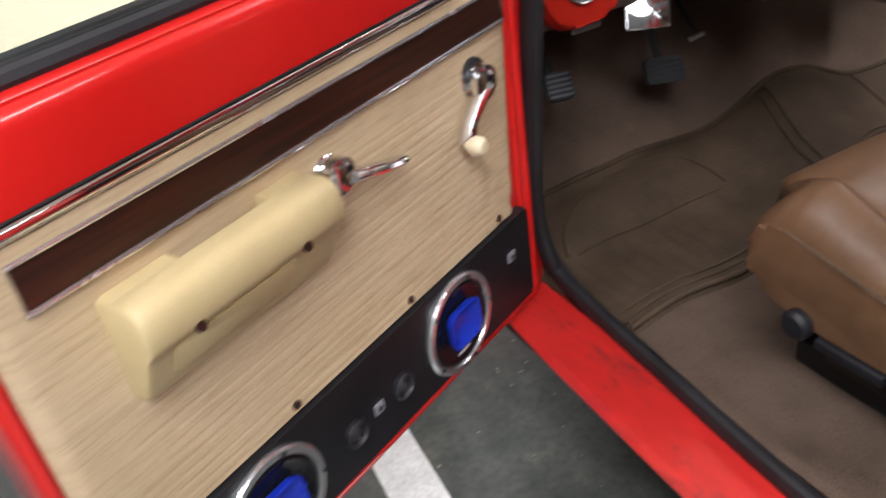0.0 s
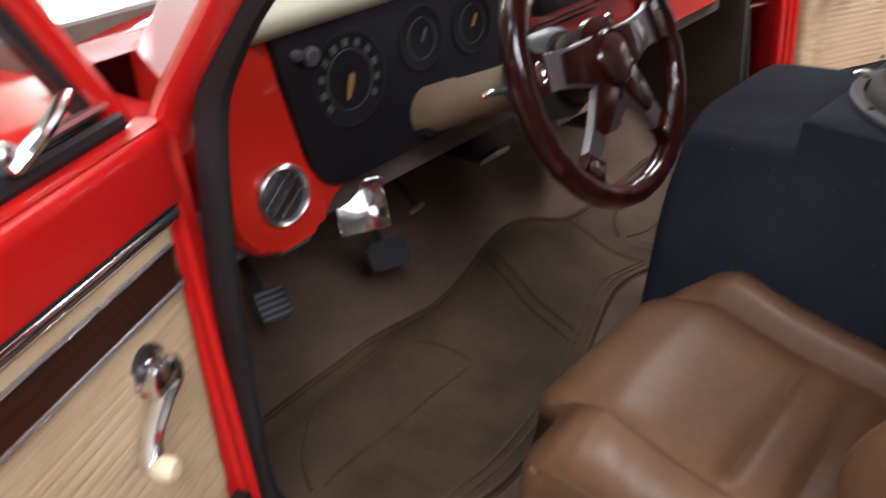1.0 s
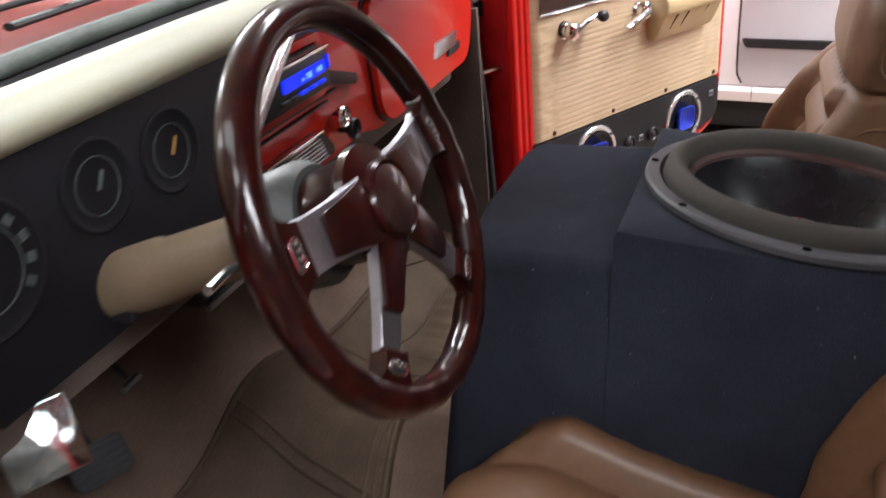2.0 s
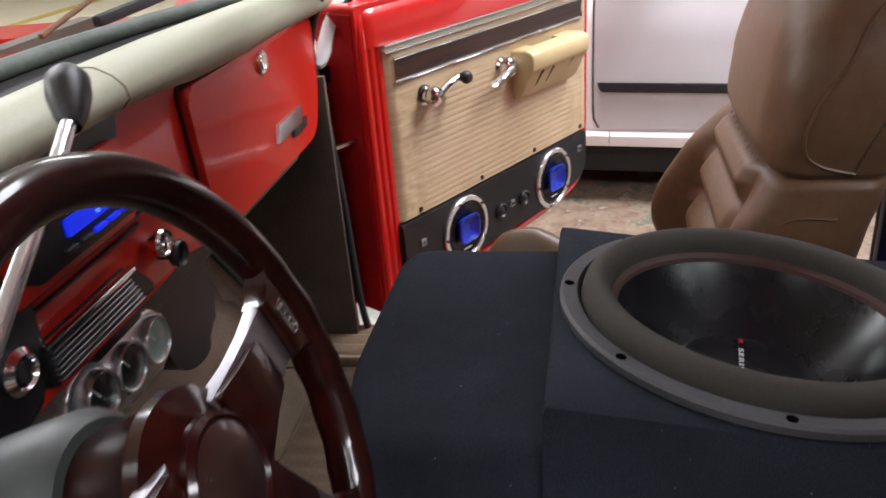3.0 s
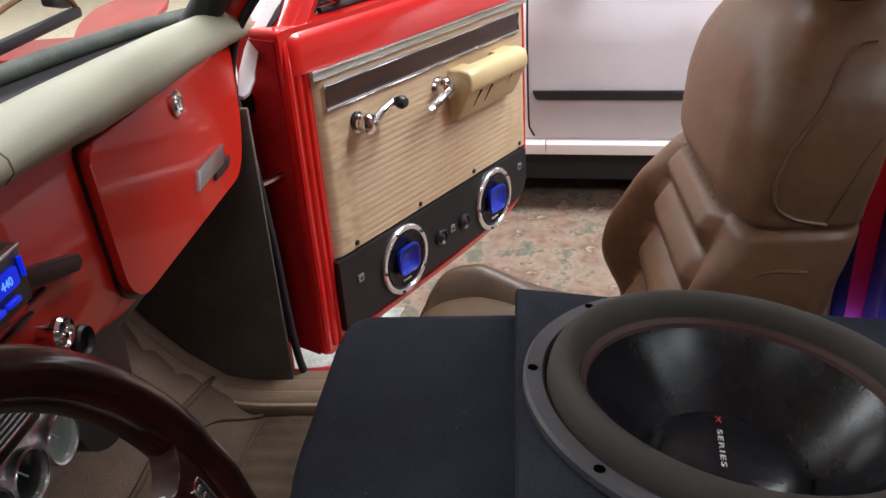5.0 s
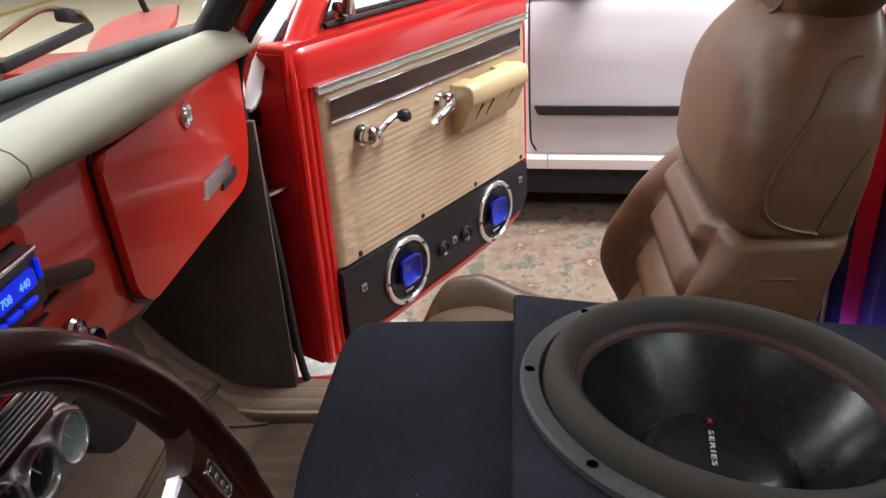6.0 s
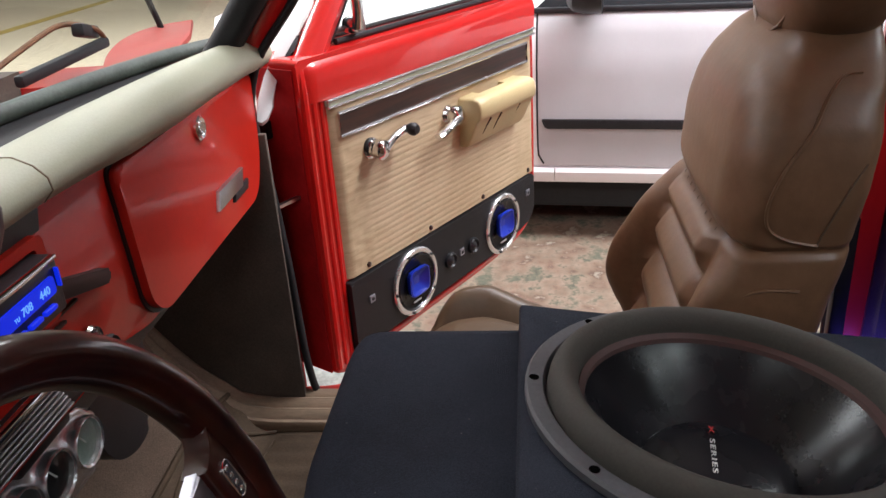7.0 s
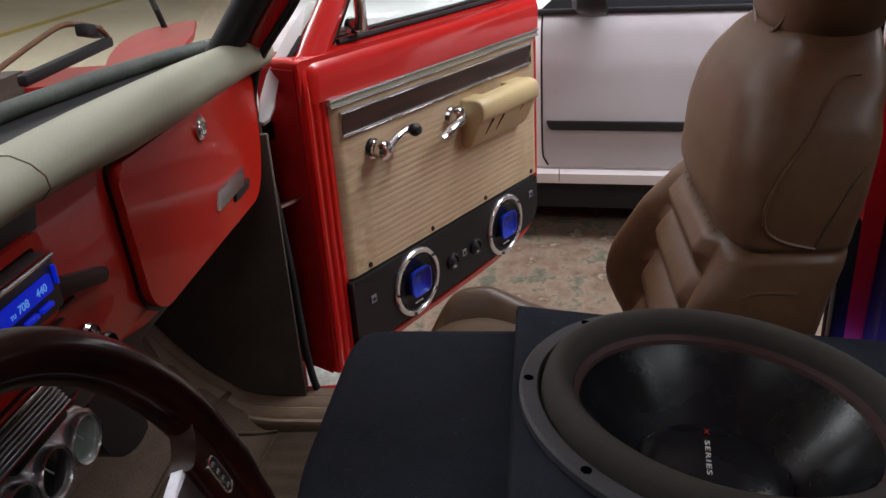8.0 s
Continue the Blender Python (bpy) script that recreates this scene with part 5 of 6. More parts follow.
def mat_top(u, v):
    x = MAT_X[0] + (MAT_X[1] - MAT_X[0]) * u
    rib = 0.0
    for x0, x1 in ((-0.655, -0.265), (0.37, 0.70)):
        if x0 < x < x1 and 0.16 < v < 0.58:
            rib = 0.0034 * (0.5 + 0.5 * math.cos((x - x0) / (x1 - x0) * 2 * math.pi * 10))
    wear = 0.0025 * noise.noise((x * 14, v * 6, 3.1))
    return mat_at(x, v, 0.010 + rib + wear if 0 < u < 1 and 0 < v < 1 else 0.001)


def across(x0, x1, v, n=24):
    return [mat_at(x0 + (x1 - x0) * i / n, v, 0.013) for i in range(n + 1)]


part("sheet", sheet(B(), 240, 44, mat_top), MAT, mat)
for v in (0.025, 0.975):
    part("raised_border", tube(B(), across(-0.705, 0.755, v, 60), 0.006, 8), MAT_EDGE if v < 0.5 else MAT, mat, "worn raised border")
for k, inset in enumerate((0.085, 0.135)):
    part("edge_ridge", tube(B(), across(-0.69, 0.28, inset, 50), 0.0034, 8, squash=0.6), MAT_EDGE, mat, "pale worn ridge along the mat edge")
for x in (-0.700, 0.750):
    part("raised_border", tube(B(), [mat_at(x, i / 16, 0.012) for i in range(1, 16)], 0.006, 8), MAT, mat)
for x, lean in ((-0.085, 0.05), (-0.060, 0.05), (0.290, -0.02)):
    part("tunnel_ridge", tube(B(), [mat_at(x + lean * i / 20, 0.10 + 0.87 * i / 20, 0.013) for i in range(21)], 0.0032, 8, squash=0.6), MAT, mat, "raised ridge beside the tunnel")
for x0, x1 in ((-0.655, -0.235), (0.36, 0.71)):
    bowl = [mat_at(x0 + (x1 - x0) * i / 24, 0.62 + 0.30 * math.sin(math.pi * i / 24) ** 0.6, 0.012) for i in range(25)]
    part("footwell_line", tube(B(), bowl, 0.0036, 8), MAT, mat)
    part("footwell_line", tube(B(), across(x0 + 0.02, x1 - 0.03, 0.60), 0.0030, 8), MAT, mat)

# ---- subwoofer box ----
sbox = thing("subwoofer_box", pose(0.10, 0.0, 0.33), "dark navy felt covered speaker box between the seats", "speaker box")


def flare(z):
    """How far the side towards the driver stands out below the upper edge."""
    return curve([(0.30, 0.068), (0.55, 0.060), (0.66, 0.054), (0.72, 0.046), (0.78, 0.024), (0.82, 0.004), (0.84, 0.0)], z)


front = rounded([(-0.100, 0.2002), (0.302, 0.2002), (0.302, 0.392), (0.262, 0.404), (0.02, 0.406), (-0.100, 0.372)], [0.001, 0.001, 0.02, 0.02, 0.05, 0.03])
rings = []
for z, inset in ((0.30, 0.0), (0.55, 0.0), (0.66, 0.0), (0.70, 0.0), (0.74, 0.0), (0.814, 0.0), (0.825, 0.004), (0.831, 0.013), (0.832, 0.020)):
    lean_y = 0.14 * (0.832 - z)
    rings.append([(0.097 + (x - 0.097) * (1 - inset / 0.205) - (flare(z) if x < 0.0 else 0.0), y + (lean_y if y > 0.3 else 0) - (inset if y > 0.3 else 0), z) for x, y in front])
part("front_section", ringed(B(), rings), FELT, sbox)


def holed_box(lo, hi, z0, z1, centre, hole, edge):
    """A block with a round well in its top and a rounded upper edge."""
    cx, cy = centre
    angles = sorted([2 * math.pi * k / 96 for k in range(96)] + [math.atan2(b - cy, a - cx) % (2 * math.pi) for a in (lo[0], hi[0]) for b in (lo[1], hi[1])])

    def rim(an, inset, z):
        dx, dy = math.cos(an), math.sin(an)
        k = min(((hi[0] if dx > 0 else lo[0]) - cx) / dx if abs(dx) > 1e-9 else 9, ((hi[1] if dy > 0 else lo[1]) - cy) / dy if abs(dy) > 1e-9 else 9)
        return (cx + dx * (k - inset), cy + dy * (k - inset), z)

    def well(an, r, z):
        return (cx + r * math.cos(an), cy + r * math.sin(an), z)

    rows = [[rim(an, 0, z0) for an in angles], [rim(an, 0, z1 - edge) for an in angles], [rim(an, edge * 0.3, z1 - edge * 0.3) for an in angles], [rim(an, edge, z1) for an in angles],
            [well(an, hole, z1) for an in angles], [well(an, hole, z1 - 0.12) for an in angles], [well(an, 0.01, z1 - 0.12) for an in angles]]
    return ringed(B(), rows)


rear = holed_box((-0.104, -0.46), (0.308, 0.200), 0.30, 0.866, (0.0995, -0.010), 0.180, 0.012)
bmesh.ops.bisect_plane(rear, geom=rear.verts[:] + rear.edges[:] + rear.faces[:], plane_co=(0, 0, 0.55), plane_no=(0, 0, 1))
bmesh.ops.bisect_plane(rear, geom=rear.verts[:] + rear.edges[:] + rear.faces[:], plane_co=(0, 0, 0.70), plane_no=(0, 0, 1))
bmesh.ops.bisect_plane(rear, geom=rear.verts[:] + rear.edges[:] + rear.faces[:], plane_co=(0, 0, 0.77), plane_no=(0, 0, 1))
for v in rear.verts:
    if v.co.x < -0.095:
        v.co.x -= flare(v.co.z)
    if v.co.z > 0.8:
        v.co.z += 0.118 * v.co.y - 0.0475 * (v.co.x - 0.0995) - 0.019
part("rear_section", rear, FELT, sbox)

SM = pose(0.0995, -0.010, 0.8484, 6.74, 2.72) @ Matrix.Scale(1.0517, 4)
sub = thing("subwoofer", SM, "large black subwoofer with thick rubber surround facing up", "subwoofer")
ringm = part("frame_ring", lathe(B(), [(0.165, 0.0), (0.194, 0.0), (0.1945, 0.007), (0.192, 0.010), (0.178, 0.010), (0.1755, 0.007), (0.1745, 0.001)], SM, 72), FRAME_GREY, sub, "grey gasket ring")
for k in range(8):
    an = radians(42 + 45 * k)
    part("bolt_hole", lathe(B(), [(0.0048, 0.0), (0.0048, 0.0010), (0.0, 0.0011)], SM @ Matrix.Translation((0.1860 * math.cos(an), 0.1860 * math.sin(an), 0.0096)), 12), HOLE, ringm, "black bolt hole")
pr = [(0.1735, 0.0)] + [(0.1585 + 0.0145 * math.cos(radians(q)), 0.008 + 0.021 * math.sin(radians(q))) for q in range(0, 181, 15)] + [(0.1435, 0.002), (0.141, -0.002)]
part("surround", lathe(B(), pr, SM, 72), SURROUND, sub, "thick grey-brown rubber surround", angle=60)
part("stitch_ring", lathe(B(), [(0.1445, 0.003), (0.1430, 0.006), (0.1375, 0.002), (0.1350, -0.008)], SM, 64), RED_RING, sub, "dark red stitched ring")
part("cone", lathe(B(), [(0.138, 0.000), (0.132, -0.010), (0.110, -0.036), (0.082, -0.064), (0.070, -0.074)], SM, 64), CONE, sub, "glossy black cone", angle=70)
cap = part("dust_cap", lathe(B(), [(0.075, -0.071), (0.073, -0.065), (0.066, -0.0575), (0.050, -0.0525), (0.025, -0.0505), (0.0, -0.050)], SM, 48), CONE, sub, "domed black dust cap", angle=70)


for word, x, y, size, material in (("SERIES", 0.045, 0.010, 0.0125, WHITE_PRINT), ("X", 0.067, 0.010, 0.0125, RED_PRINT)):
    cu = bpy.data.curves.new("print", "FONT")
    cu.body, cu.size, cu.extrude = word, size, 0.0006
    cu.space_character = 1.25
    ob = new("print", cu)
    ob.data.materials.append(material)
    ob.parent = cap
    ob.matrix_basis = pose(x - 0.018, y - 0.004 - 0.14 * (x - 0.045), -0.0497, 0, 0, 172) @ Matrix.Diagonal((1.32, 0.56, 1, 1))

# ---- seats ----


def sgn_pow(v, p):
    return math.copysign(abs(v) ** p, v)


TILT = 0.19  # fall of the cushions towards the rear


def bump_at(v, c, w):
    return math.exp(-((v - c) / w) ** 2)


def bucket_seat(cx, yf, yb, label, outer, half=0.25, hem=0.41, hump=False):
    """cx: middle; yf: front edge of the cushion; yb: shift of the backrest."""
    seat = thing("bucket_seat", pose(cx, yf - 0.3, 0.29), label, "car seat", "bucket seats")
    q = 84
    y0 = -0.10 + yb
    # cushion, drawn from rear to front
    rings = []
    n = 60
    for k in range(n + 1):
        v = k / n
        y = y0 + (yf - y0) * v
        gone = (yf - y) / 0.075
        end = math.sqrt(max(0.0, 1 - (1 - min(1.0, gone)) ** 2)) if gone < 1 else 1.0
        w = half * (0.93 + 0.07 * min(1.0, v / 0.3)) * (0.86 + 0.14 * end)
        ring = []
        for j in range(q):
            th = 2 * math.pi * j / q
            x = w * sgn_pow(math.cos(th), 0.50)
            t = abs(x / w)
            zz = sgn_pow(math.sin(th), 0.45)
            wing = bilerp([(0.56, 0.0), (0.74, 1.0), (1.0, 0.85)], t)
            back = (-0.015 if hump and x * outer > 0 else -0.055) * wing * bilerp([(0.6, 0.0), (1.0, 1.0)], v)
            if zz >= 0:
                h = 0.075 + 0.016 * bump_at(y, yf - 0.13, 0.10)
                bol = 0.045 * wing * bilerp([(0.0, 0.8), (0.75, 1.0), (1.0, 0.55)], v)
                if hump and x * outer > 0:
                    bol = 0.045 * wing * bilerp([(0.0, 0.4), (0.50, 0.5), (0.80, 1.05), (0.90, 1.0), (1.0, 0.55)], v)
                groove = -0.014 * bump_at(t, 0.60, 0.035)
                pleat = 0.0
                if t < 0.60:
                    for d in (0.272, 0.350, 0.428):
                        pleat -= 0.013 * bump_at(yf - y, d, 0.010) * bilerp([(0.48, 1.0), (0.575, 0.0)], t)
                z = 0.530 + (h + bol + groove + pleat) * zz * (0.25 + 0.75 * end)
            else:
                z = 0.530 + 0.085 * zz * (0.45 + 0.55 * end)
            z -= TILT * max(0.0, yf - 0.12 - y)
            edge = bilerp([(0.62, 0.0), (0.85, 1.0)], t)
            z += 0.0022 * edge * noise.noise((x * 26, y * 75, 3.0)) + 0.0016 * noise.noise((x * 16, y * 22, 8.0)) * (1 if zz > 0 else 0)
            ring.append((cx + x + 0.0016 * edge * noise.noise((y * 80, z * 30, 5.0)), y + back, z))
        rings.append(ring)
    cushion = part("cushion", ringed(B(), rings), LEATHER_DEEP if hump else LEATHER, seat, "dark brown leather cushion with raised bolsters" if hump else "tan leather cushion with raised bolsters", angle=75)
    for s in (-1, 1):
        line = [(cx + s * (half - 0.003), y0 + (yf - 0.10 - y0) * v, 0.590 - TILT * max(0.0, (yf - 0.12 - y0) - (yf - 0.10 - y0) * v)) for v in (i / 20 for i in range(1, 20))]
        part("piping", tube(B(), line, 0.0032, 6), SEAM, cushion)
    # backrest, drawn from bottom to top
    zb, zt = 0.56, 1.182
    front = [(0.56, 0.030), (0.64, 0.0), (0.72, -0.022), (0.80, -0.040), (0.90, -0.060), (1.0, -0.066), (1.06, -0.078), (1.11, -0.104), (1.14, -0.128), (1.165, -0.165), (1.182, -0.205)]
    width = [(0.56, 0.200), (0.64, 0.212), (0.74, 0.216), (0.84, 0.212), (0.90, 0.206), (0.96, 0.213), (1.02, 0.208), (1.06, 0.197), (1.10, 0.172), (1.14, 0.130), (1.165, 0.085), (1.182, 0.035)]
    depth = [(0.56, 0.10), (0.64, 0.150), (0.90, 0.160), (1.02, 0.168), (1.10, 0.150), (1.15, 0.105), (1.182, 0.05)]
    seams = (0.590, 0.672, 0.755, 0.832)

    def flow(table, z):
        """Smooth value at z: the mean of the table round it."""
        return sum(bilerp(table, min(max(z + d, table[0][0]), table[-1][0])) for d in (-0.02, -0.01, 0, 0.01, 0.02)) / 5

    def section(z):
        w, thick = flow(width, z), flow(depth, z)
        return w, thick, flow(front, z) + yb - thick / 2

    def side_at(y, z, lift=0.0008):
        """How far out the side stands at depth y and height z."""
        w, thick, yc = section(z)
        sn = min(1.0, abs((y - yc) / (thick / 2))) ** (1 / 0.40)
        return w * math.sqrt(max(0.0, 1 - sn * sn)) ** 0.38 + lift

    rings = []
    n = 170
    for k in range(n + 1):
        z = zb + (zt - zb) * k / n
        w, thick, yc = section(z)
        ring = []
        for j in range(q):
            th = 2 * math.pi * j / q
            x = w * sgn_pow(math.cos(th), 0.38)
            t = abs(x / w)
            f = sgn_pow(math.sin(th), 0.40)
            y = yc + thick / 2 * f
            crease = -0.012 * bump_at(z, 0.897, 0.006)
            if f > 0:
                low = curve([(0.56, 0.7), (0.67, 1.0), (0.75, 0.80), (0.82, 0.46), (0.87, 0.14), (0.90, 0.0), (1.2, 0.0)], z)
                if x * outer > 0:
                    low = curve([(0.56, 0.0), (0.60, 0.22), (0.64, 0.78), (0.697, 1.30), (0.751, 1.26), (0.80, 0.98), (0.839, 0.66), (0.875, 0.28), (0.90, 0.0), (1.2, 0.0)], z)
                wing = 0.062 * max(0.0, low) * curve([(0.55, 0.0), (0.60, 0.03), (0.70, 0.45), (0.84, 0.95), (0.93, 0.98), (1.0, 0.80)], t)
                upper = 0.012 * bilerp([(0.895, 0.0), (0.93, 1.0), (1.08, 0.9), (1.17, 0.0)], z) * bilerp([(0.0, 1.0), (0.6, 0.8), (1.0, 0.0)], t)
                pleat = 0.0
                if t < 0.74 and z < 0.897:
                    seam = min(abs(z - c) for c in seams + (0.897,))
                    pleat = 0.027 * math.sqrt(min(1.0, seam / 0.036)) * bilerp([(0.56, 1.0), (0.66, 0.0)], t) - 0.006 * bilerp([(0.60, 1.0), (0.74, 0.0)], t)
                y += (wing + upper + pleat) * min(1.0, f * 1.5) + crease * min(1.0, f * 2)
            x *= 1 + crease * 0.6 / w
            y += 0.0010 * noise.noise((x * 22, z * 18, 6.0)) + 0.0004 * noise.noise((x * 90, z * 60, 2.0))
            ring.append((cx + x, y, z))
        rings.append(ring)
    back = part("backrest", ringed(B(), rings), LEATHER, seat, "tan leather backrest with ribbed centre", angle=75)
    for s in (-1, 1):
        for label_, line in (("stitched piping", ((-0.160, 0.908), (-0.125, 0.916), (-0.101, 0.932), (-0.097, 0.962), (-0.112, 1.005), (-0.139, 1.046), (-0.160, 1.085), (-0.180, 1.105), (-0.200, 1.108))),
                             ("stitched seam", ((-0.158, 0.905), (-0.172, 0.945), (-0.188, 0.982), (-0.206, 1.01))),
                             ("stitched piping", ((-0.030, 0.790), (-0.055, 0.816), (-0.088, 0.846), (-0.120, 0.850), (-0.145, 0.848)))):
            pts = [(cx + s * side_at(p.x + yb, p.y), p.x + yb, p.y) for p in smooth([Vector((a, b, 0)) for a, b in line], 6)]
            part("piping", tube(B(), pts, 0.0022 if "piping" in label_ else 0.0012, 6), LEATHER if "piping" in label_ else SEAM, back, label_)
    # stitches over the rib seams
    for z in seams[1:] + (0.897,):
        w, thick, yc = section(z)
        for i in range(9):
            xs = (-0.115 + 0.23 * i / 8)
            yy = yc + thick / 2 * (1 - abs(xs / w) ** 4.2) ** 0.26
            part("stitch", tube(B(), [(cx + xs, yy + 0.0055, z - 0.013), (cx + xs + 0.003, yy - 0.001, z - 0.002)], 0.0006, 5), SEAM, back)
    # headrest
    hr = []
    for k in range(29):
        v = k / 28
        e = max(0.05, 1 - abs(2 * v - 1) ** 3.2) ** 0.5
        hr.append([(cx + 0.148 * e * sgn_pow(math.cos(th), 0.75), yb - 0.185 - 0.03 * v + 0.074 * e * sgn_pow(math.sin(th), 0.75), 1.108 + 0.245 * v) for th in (2 * math.pi * j / 40 for j in range(40))])
    head = part("headrest", ringed(B(), hr), LEATHER, seat, "tan leather headrest", angle=75)
    part("piping", tube(B(), [(cx + 0.105 * math.cos(th), yb - 0.203 + 0.074 - 0.010 * abs(math.cos(th)) - 0.006 * math.sin(th), 1.222 + 0.092 * math.sin(th)) for th in (2 * math.pi * j / 40 for j in range(40))], 0.0025, 6, loop=True), LEATHER, head)
    for s in (-1, 1):
        part("headrest_post", tube(B(), [(cx + s * 0.05, yb - 0.19, 1.07), (cx + s * 0.05, yb - 0.20, 1.16)], 0.006, 8), STEEL, seat)
        at_x = 0.205 if hem < 0.42 else 0.165
        skirt = rounded([(y0, hem), (yf - 0.17, hem), (yf - 0.075, hem + 0.045 * (0.53 - hem) / 0.12), (yf - 0.052, 0.530), (yf - 0.085, 0.590), (yf - 0.13, 0.588), (y0, 0.588 - TILT * (yf - 0.12 - y0))], [0.03, 0.03, 0.05, 0.05, 0.02, 0.02, 0.02] if hem < 0.42 else [0.01, 0.02, 0.02, 0.02, 0.01, 0.01, 0.01])
        part("side_skirt", prism(B(), skirt, lambda a, b, d: (cx + s * d, a, b), half - 0.045, half - 0.001, 0.014, 4), LEATHER, seat, "smooth tan side skirt", angle=60)
        part("rail", box(B(), (cx + s * (at_x - 0.015) - 0.02, y0, 0.286), (cx + s * (at_x - 0.015) + 0.02, yf - 0.10, 0.335), 0.004), BLACK, seat, "black seat rail")
        part("upper_rail", box(B(), (cx + s * at_x - 0.016, y0 + 0.02, 0.33), (cx + s * at_x + 0.016, yf - 0.16, 0.43), 0.006), BLACK, seat, "black seat frame")
    part("adjuster_knob", lathe(B(), [(0.018, 0.0), (0.024, 0.006), (0.024, 0.018), (0.018, 0.024), (0.0, 0.024)], facing((cx - half + 0.004, yf - 0.150 - (hem - 0.41) * 0.5, hem + 0.026 - (hem - 0.41) * 0.5), (-1, 0, 0)), 20), BLACK, seat, "black adjuster knob")
    part("adjuster_lever", box(B(), (cx - half - 0.008, yf - 0.31, hem - 0.022), (cx - half + 0.014, yf - 0.20, hem - 0.004), 0.004), BLACK, seat, "black adjuster lever")
    part("adjuster_lever", box(B(), (cx - half - 0.008, yf - 0.45, hem - 0.022), (cx - half + 0.014, yf - 0.34, hem - 0.004), 0.004), BLACK, seat, "black adjuster lever")
    part("base_tray", box(B(), (cx - 0.20, y0 + 0.02, 0.41), (cx + 0.20, yf - 0.10, 0.47), 0.01), DARK, seat)
    return seat


bucket_seat(-0.366, 0.388, -0.075, "tan leather bucket seat with stitched bolsters for the driver", -1, 0.260, 0.452)
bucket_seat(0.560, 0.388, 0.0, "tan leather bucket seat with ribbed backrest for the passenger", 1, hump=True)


trim = thing("pillar_trim_strip", pose(0.70, -0.33, 0.36), "black pillar trim strip lit blue from below", "trim")
part("strip", box(B(), (0.690, -0.346, 0.36), (0.712, -0.318, 0.80), 0.006), BLACK, trim)


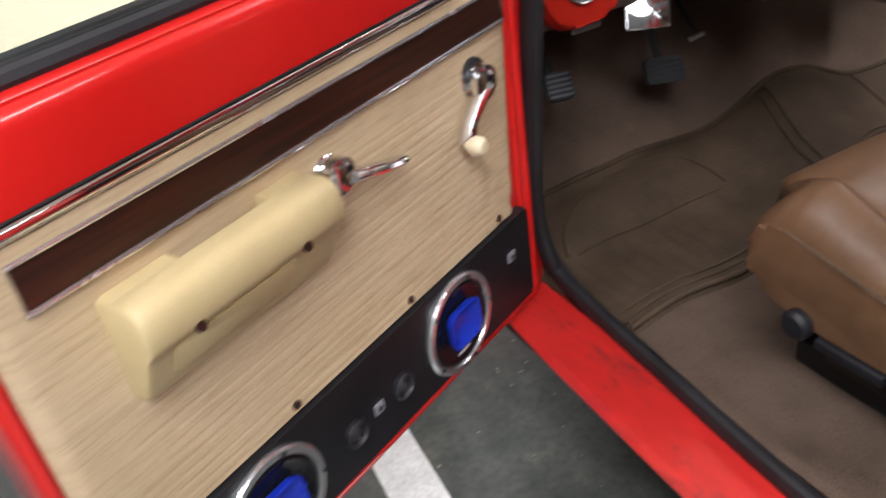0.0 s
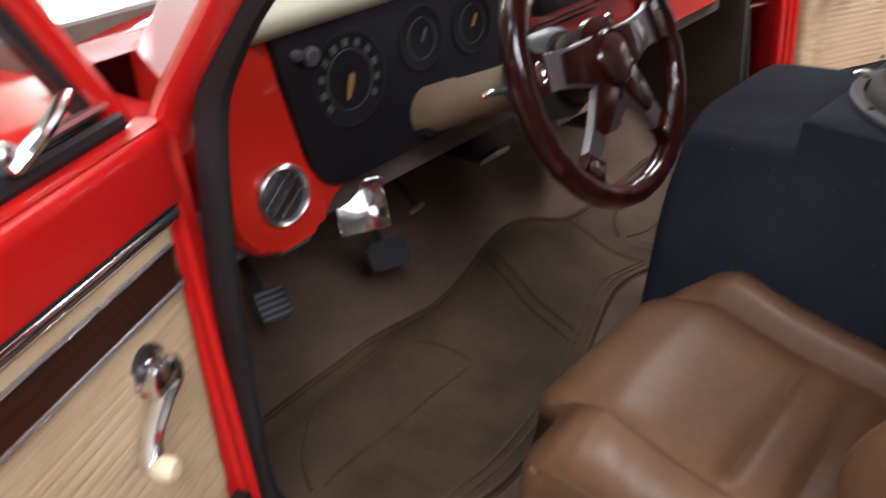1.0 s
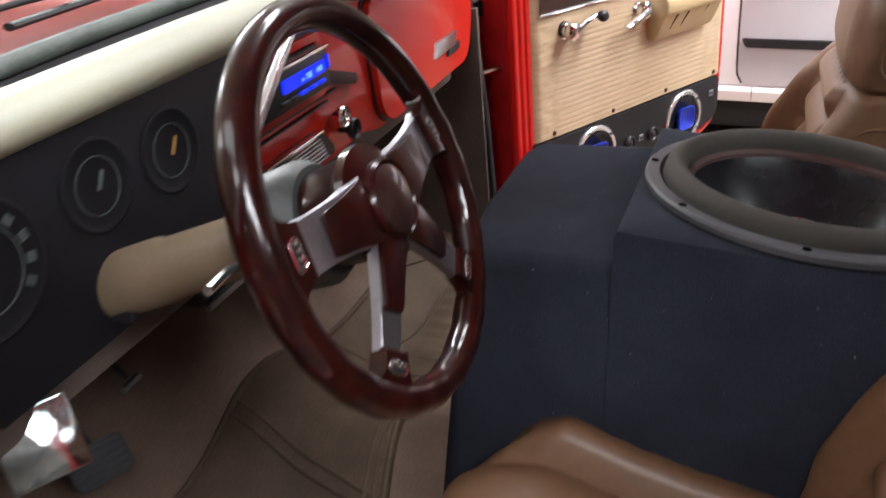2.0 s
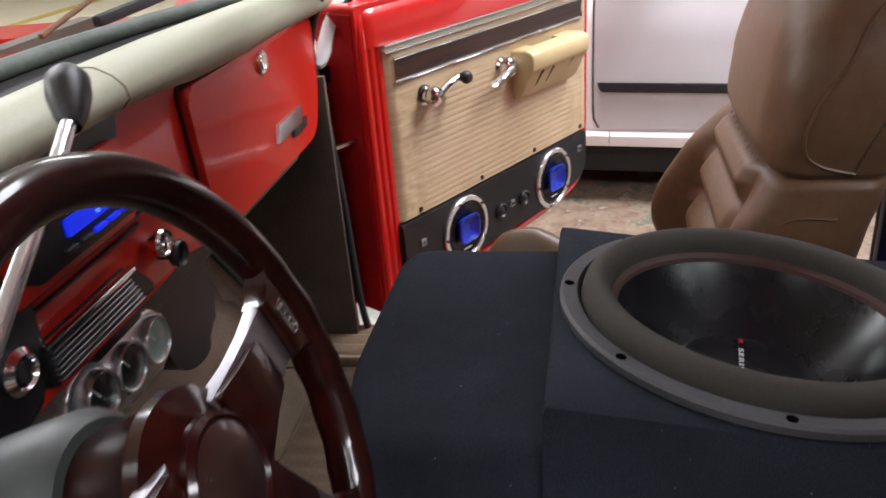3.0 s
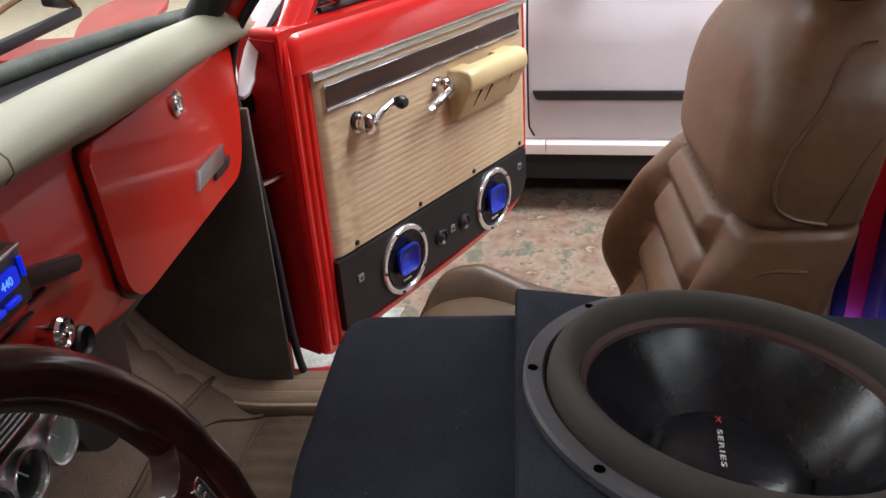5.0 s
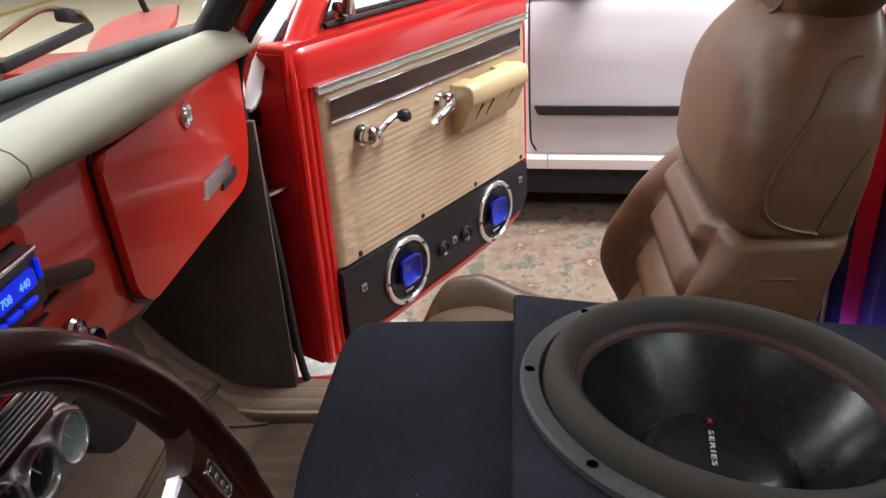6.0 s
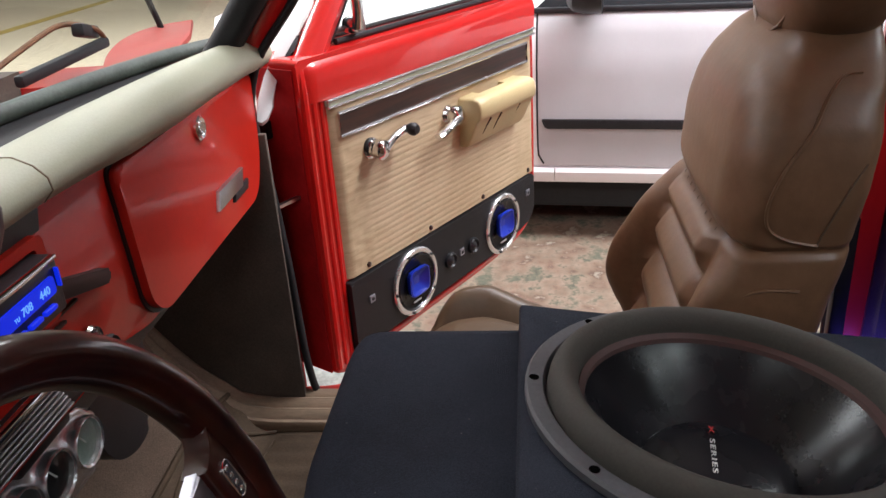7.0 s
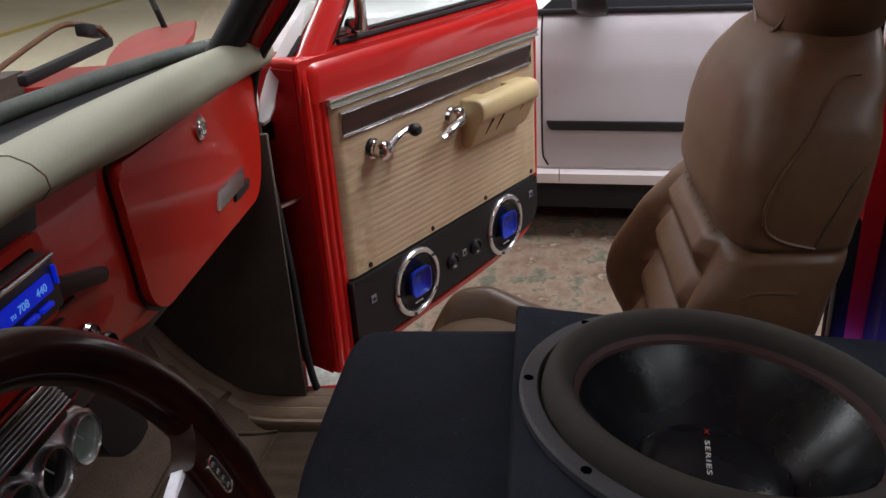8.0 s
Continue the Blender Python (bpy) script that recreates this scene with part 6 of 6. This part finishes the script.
# ---- silver car beside the truck ----
def parked_car(x0, y0, yaw, label, paint):
    car = thing("parked_car", pose(x0 + 0.82, y0, 0), label, "car")
    half = [(0.075, 0.235), (0.012, 0.240), (0.0, 0.262), (0.0, 0.306), (-0.012, 0.318), (-0.028, 0.50), (-0.022, 0.70), (0.005, 0.83), (0.030, 0.868)]
    cabin = [(0.045, 0.885), (0.25, 1.30), (0.36, 1.38)]

    def section(y, drop, pull):
        pts = []
        for dx, z in half + cabin:
            k = 1.0 if z < 0.87 else drop
            pts.append((x0 + dx + pull, y, 0.87 + (z - 0.87) * k if z > 0.87 else z))
        return pts + [(2 * (x0 + 0.82) - p[0], p[1], p[2]) for p in reversed(pts)]

    ys = [(-2.55, 0.10, 0.10), (-2.45, 0.15, 0.03), (-2.1, 0.75, 0.0), (-1.8, 1.0, 0.0), (-0.6, 1.0, 0.0), (-0.1, 1.0, 0.0), (0.35, 0.45, 0.0), (0.65, 0.06, 0.0), (1.2, 0.04, 0.02), (1.45, 0.02, 0.10)]
    body = ringed(B(), [section(y0 + y, d, p) for y, d, p in ys])
    part("body", body, paint, car, "silver painted body", angle=30)

    def side_x(z):
        for (a, za), (b, zb) in zip(half, half[1:]):
            if za <= z <= zb:
                return a + (b - a) * (z - za) / (zb - za)
        return half[-1][0]

    # doors stand a few millimetres proud with dark seams between
    for a, b in ((0.150, -1.02), (-1.035, -1.85)):
        levels = [0.322 + (0.862 - 0.322) * i / 16 for i in range(17)]
        bm = B()
        rows = []
        for z in levels:
            e = 0.020 * max(0.0, 1 - (z - 0.322) / 0.05) ** 2
            rows.append([(x0 + side_x(z) - 0.006, y0 + a - e + (b + e - a + e) * i / 10, z) for i in range(11)])
        ringed(bm, rows, closed=False)
        geo = bmesh.ops.solidify(bm, geom=bm.faces[:], thickness=-0.006)
        part("door", bm, paint, car, "silver door skin")
        seam = [(x0 + side_x(z) - 0.002, y0 + a + 0.006 - 0.020 * max(0.0, 1 - (z - 0.322) / 0.05) ** 2, z) for z in levels]
        part("door_seam", tube(B(), seam, 0.0035, 6), DARK, car, "dark door seam")
    strip = rounded([(0.140, 0.499), (-1.015, 0.492), (-1.015, 0.460), (0.125, 0.466)], 0.005)
    part("rub_strip", prism(B(), [(y0 + a, z) for a, z in strip], lambda a, b, d: (x0 + d, a, b), -0.020, -0.046, 0.006), BLACK, car, "black rub strip")
    strip2 = rounded([(-1.04, 0.492), (-1.84, 0.487), (-1.84, 0.455), (-1.04, 0.460)], 0.005)
    part("rub_strip", prism(B(), [(y0 + a, z) for a, z in strip2], lambda a, b, d: (x0 + d, a, b), -0.020, -0.046, 0.006), BLACK, car, "black rub strip")
    for a, b in ((0.60, 0.096), (0.092, -1.86)):
        part("sill_cover", ringed(B(), [[(x0 + dx - 0.012, y0 + yy, z) for dx, z in ((0.0, 0.250), (-0.006, 0.262), (-0.012, 0.290), (-0.004, 0.306), (0.02, 0.306), (0.02, 0.250))] for yy in (a, b)]), paint, car, "silver sill cover")
    part("underside", box(B(), (x0 + 0.09, y0 - 2.3, 0.10), (x0 + 1.55, y0 + 1.2, 0.24), 0.03), DARK, car, "dark underside")
    part("belt_moulding", box(B(), (x0 + 0.012, y0 - 1.9, 0.866), (x0 + 0.045, y0 + 0.30, 0.884), 0.004), BLACK, car, "black belt moulding")
    glass_poly = [(0.16, 0.884), (-1.0, 0.884), (-1.0, 1.27), (-0.30, 1.27)]
    for poly in (glass_poly, [(-1.05, 0.884), (-1.85, 0.884), (-1.7, 1.27), (-1.05, 1.27)]):
        part("window", prism(B(), [(y0 + a, z) for a, z in poly], lambda a, b, d: (x0 + 0.042 + (b - 0.885) * 0.494 + d, a, b), -0.006, 0.004), DARK_GLASS, car, "dark side window")
    mir = part("door_mirror", ringed(B(), [[(x0 - 0.10 + r * 0.11 * math.cos(th), y0 - 0.03 + dy, 0.945 + r * 0.065 * math.sin(th)) for th in (2 * math.pi * j / 18 for j in range(18))] for r, dy in ((0.55, 0.07), (0.85, 0.05), (1.0, 0.0), (0.98, -0.045))]), BLACK, car, "black door mirror")
    part("foot", tube(B(), [(x0 - 0.02, y0 + 0.0, 0.90), (x0 + 0.045, y0 + 0.03, 0.89)], 0.022, 10, squash=0.7), BLACK, mir)
    for yw in (0.88, -1.72):
        for xs, n in ((x0 + 0.115, -1), (x0 + 1.525, 1)):
            ty = part("wheel", lathe(B(), [(0.19, -0.09), (0.28, -0.09), (0.30, -0.06), (0.30, 0.06), (0.28, 0.09), (0.19, 0.09)], facing((xs, y0 + yw, 0.30), (n, 0, 0)), 32), TYRE, car, "black tyre")
            part("rim", lathe(B(), [(0.19, 0.0), (0.195, 0.085), (0.18, 0.08), (0.06, 0.06), (0.0, 0.062)], facing((xs, y0 + yw, 0.30), (n, 0, 0)), 28), STEEL, ty)
    pivot = Matrix.Translation((x0, y0 + 0.09, 0))
    car.matrix_basis = pivot @ Matrix.Rotation(radians(yaw), 4, "Z") @ pivot.inverted() @ car.matrix_basis
    return car


parked_car(2.395, 0.0, -7.0, "silver hatchback with black rub strip parked beside the truck", SILVER)
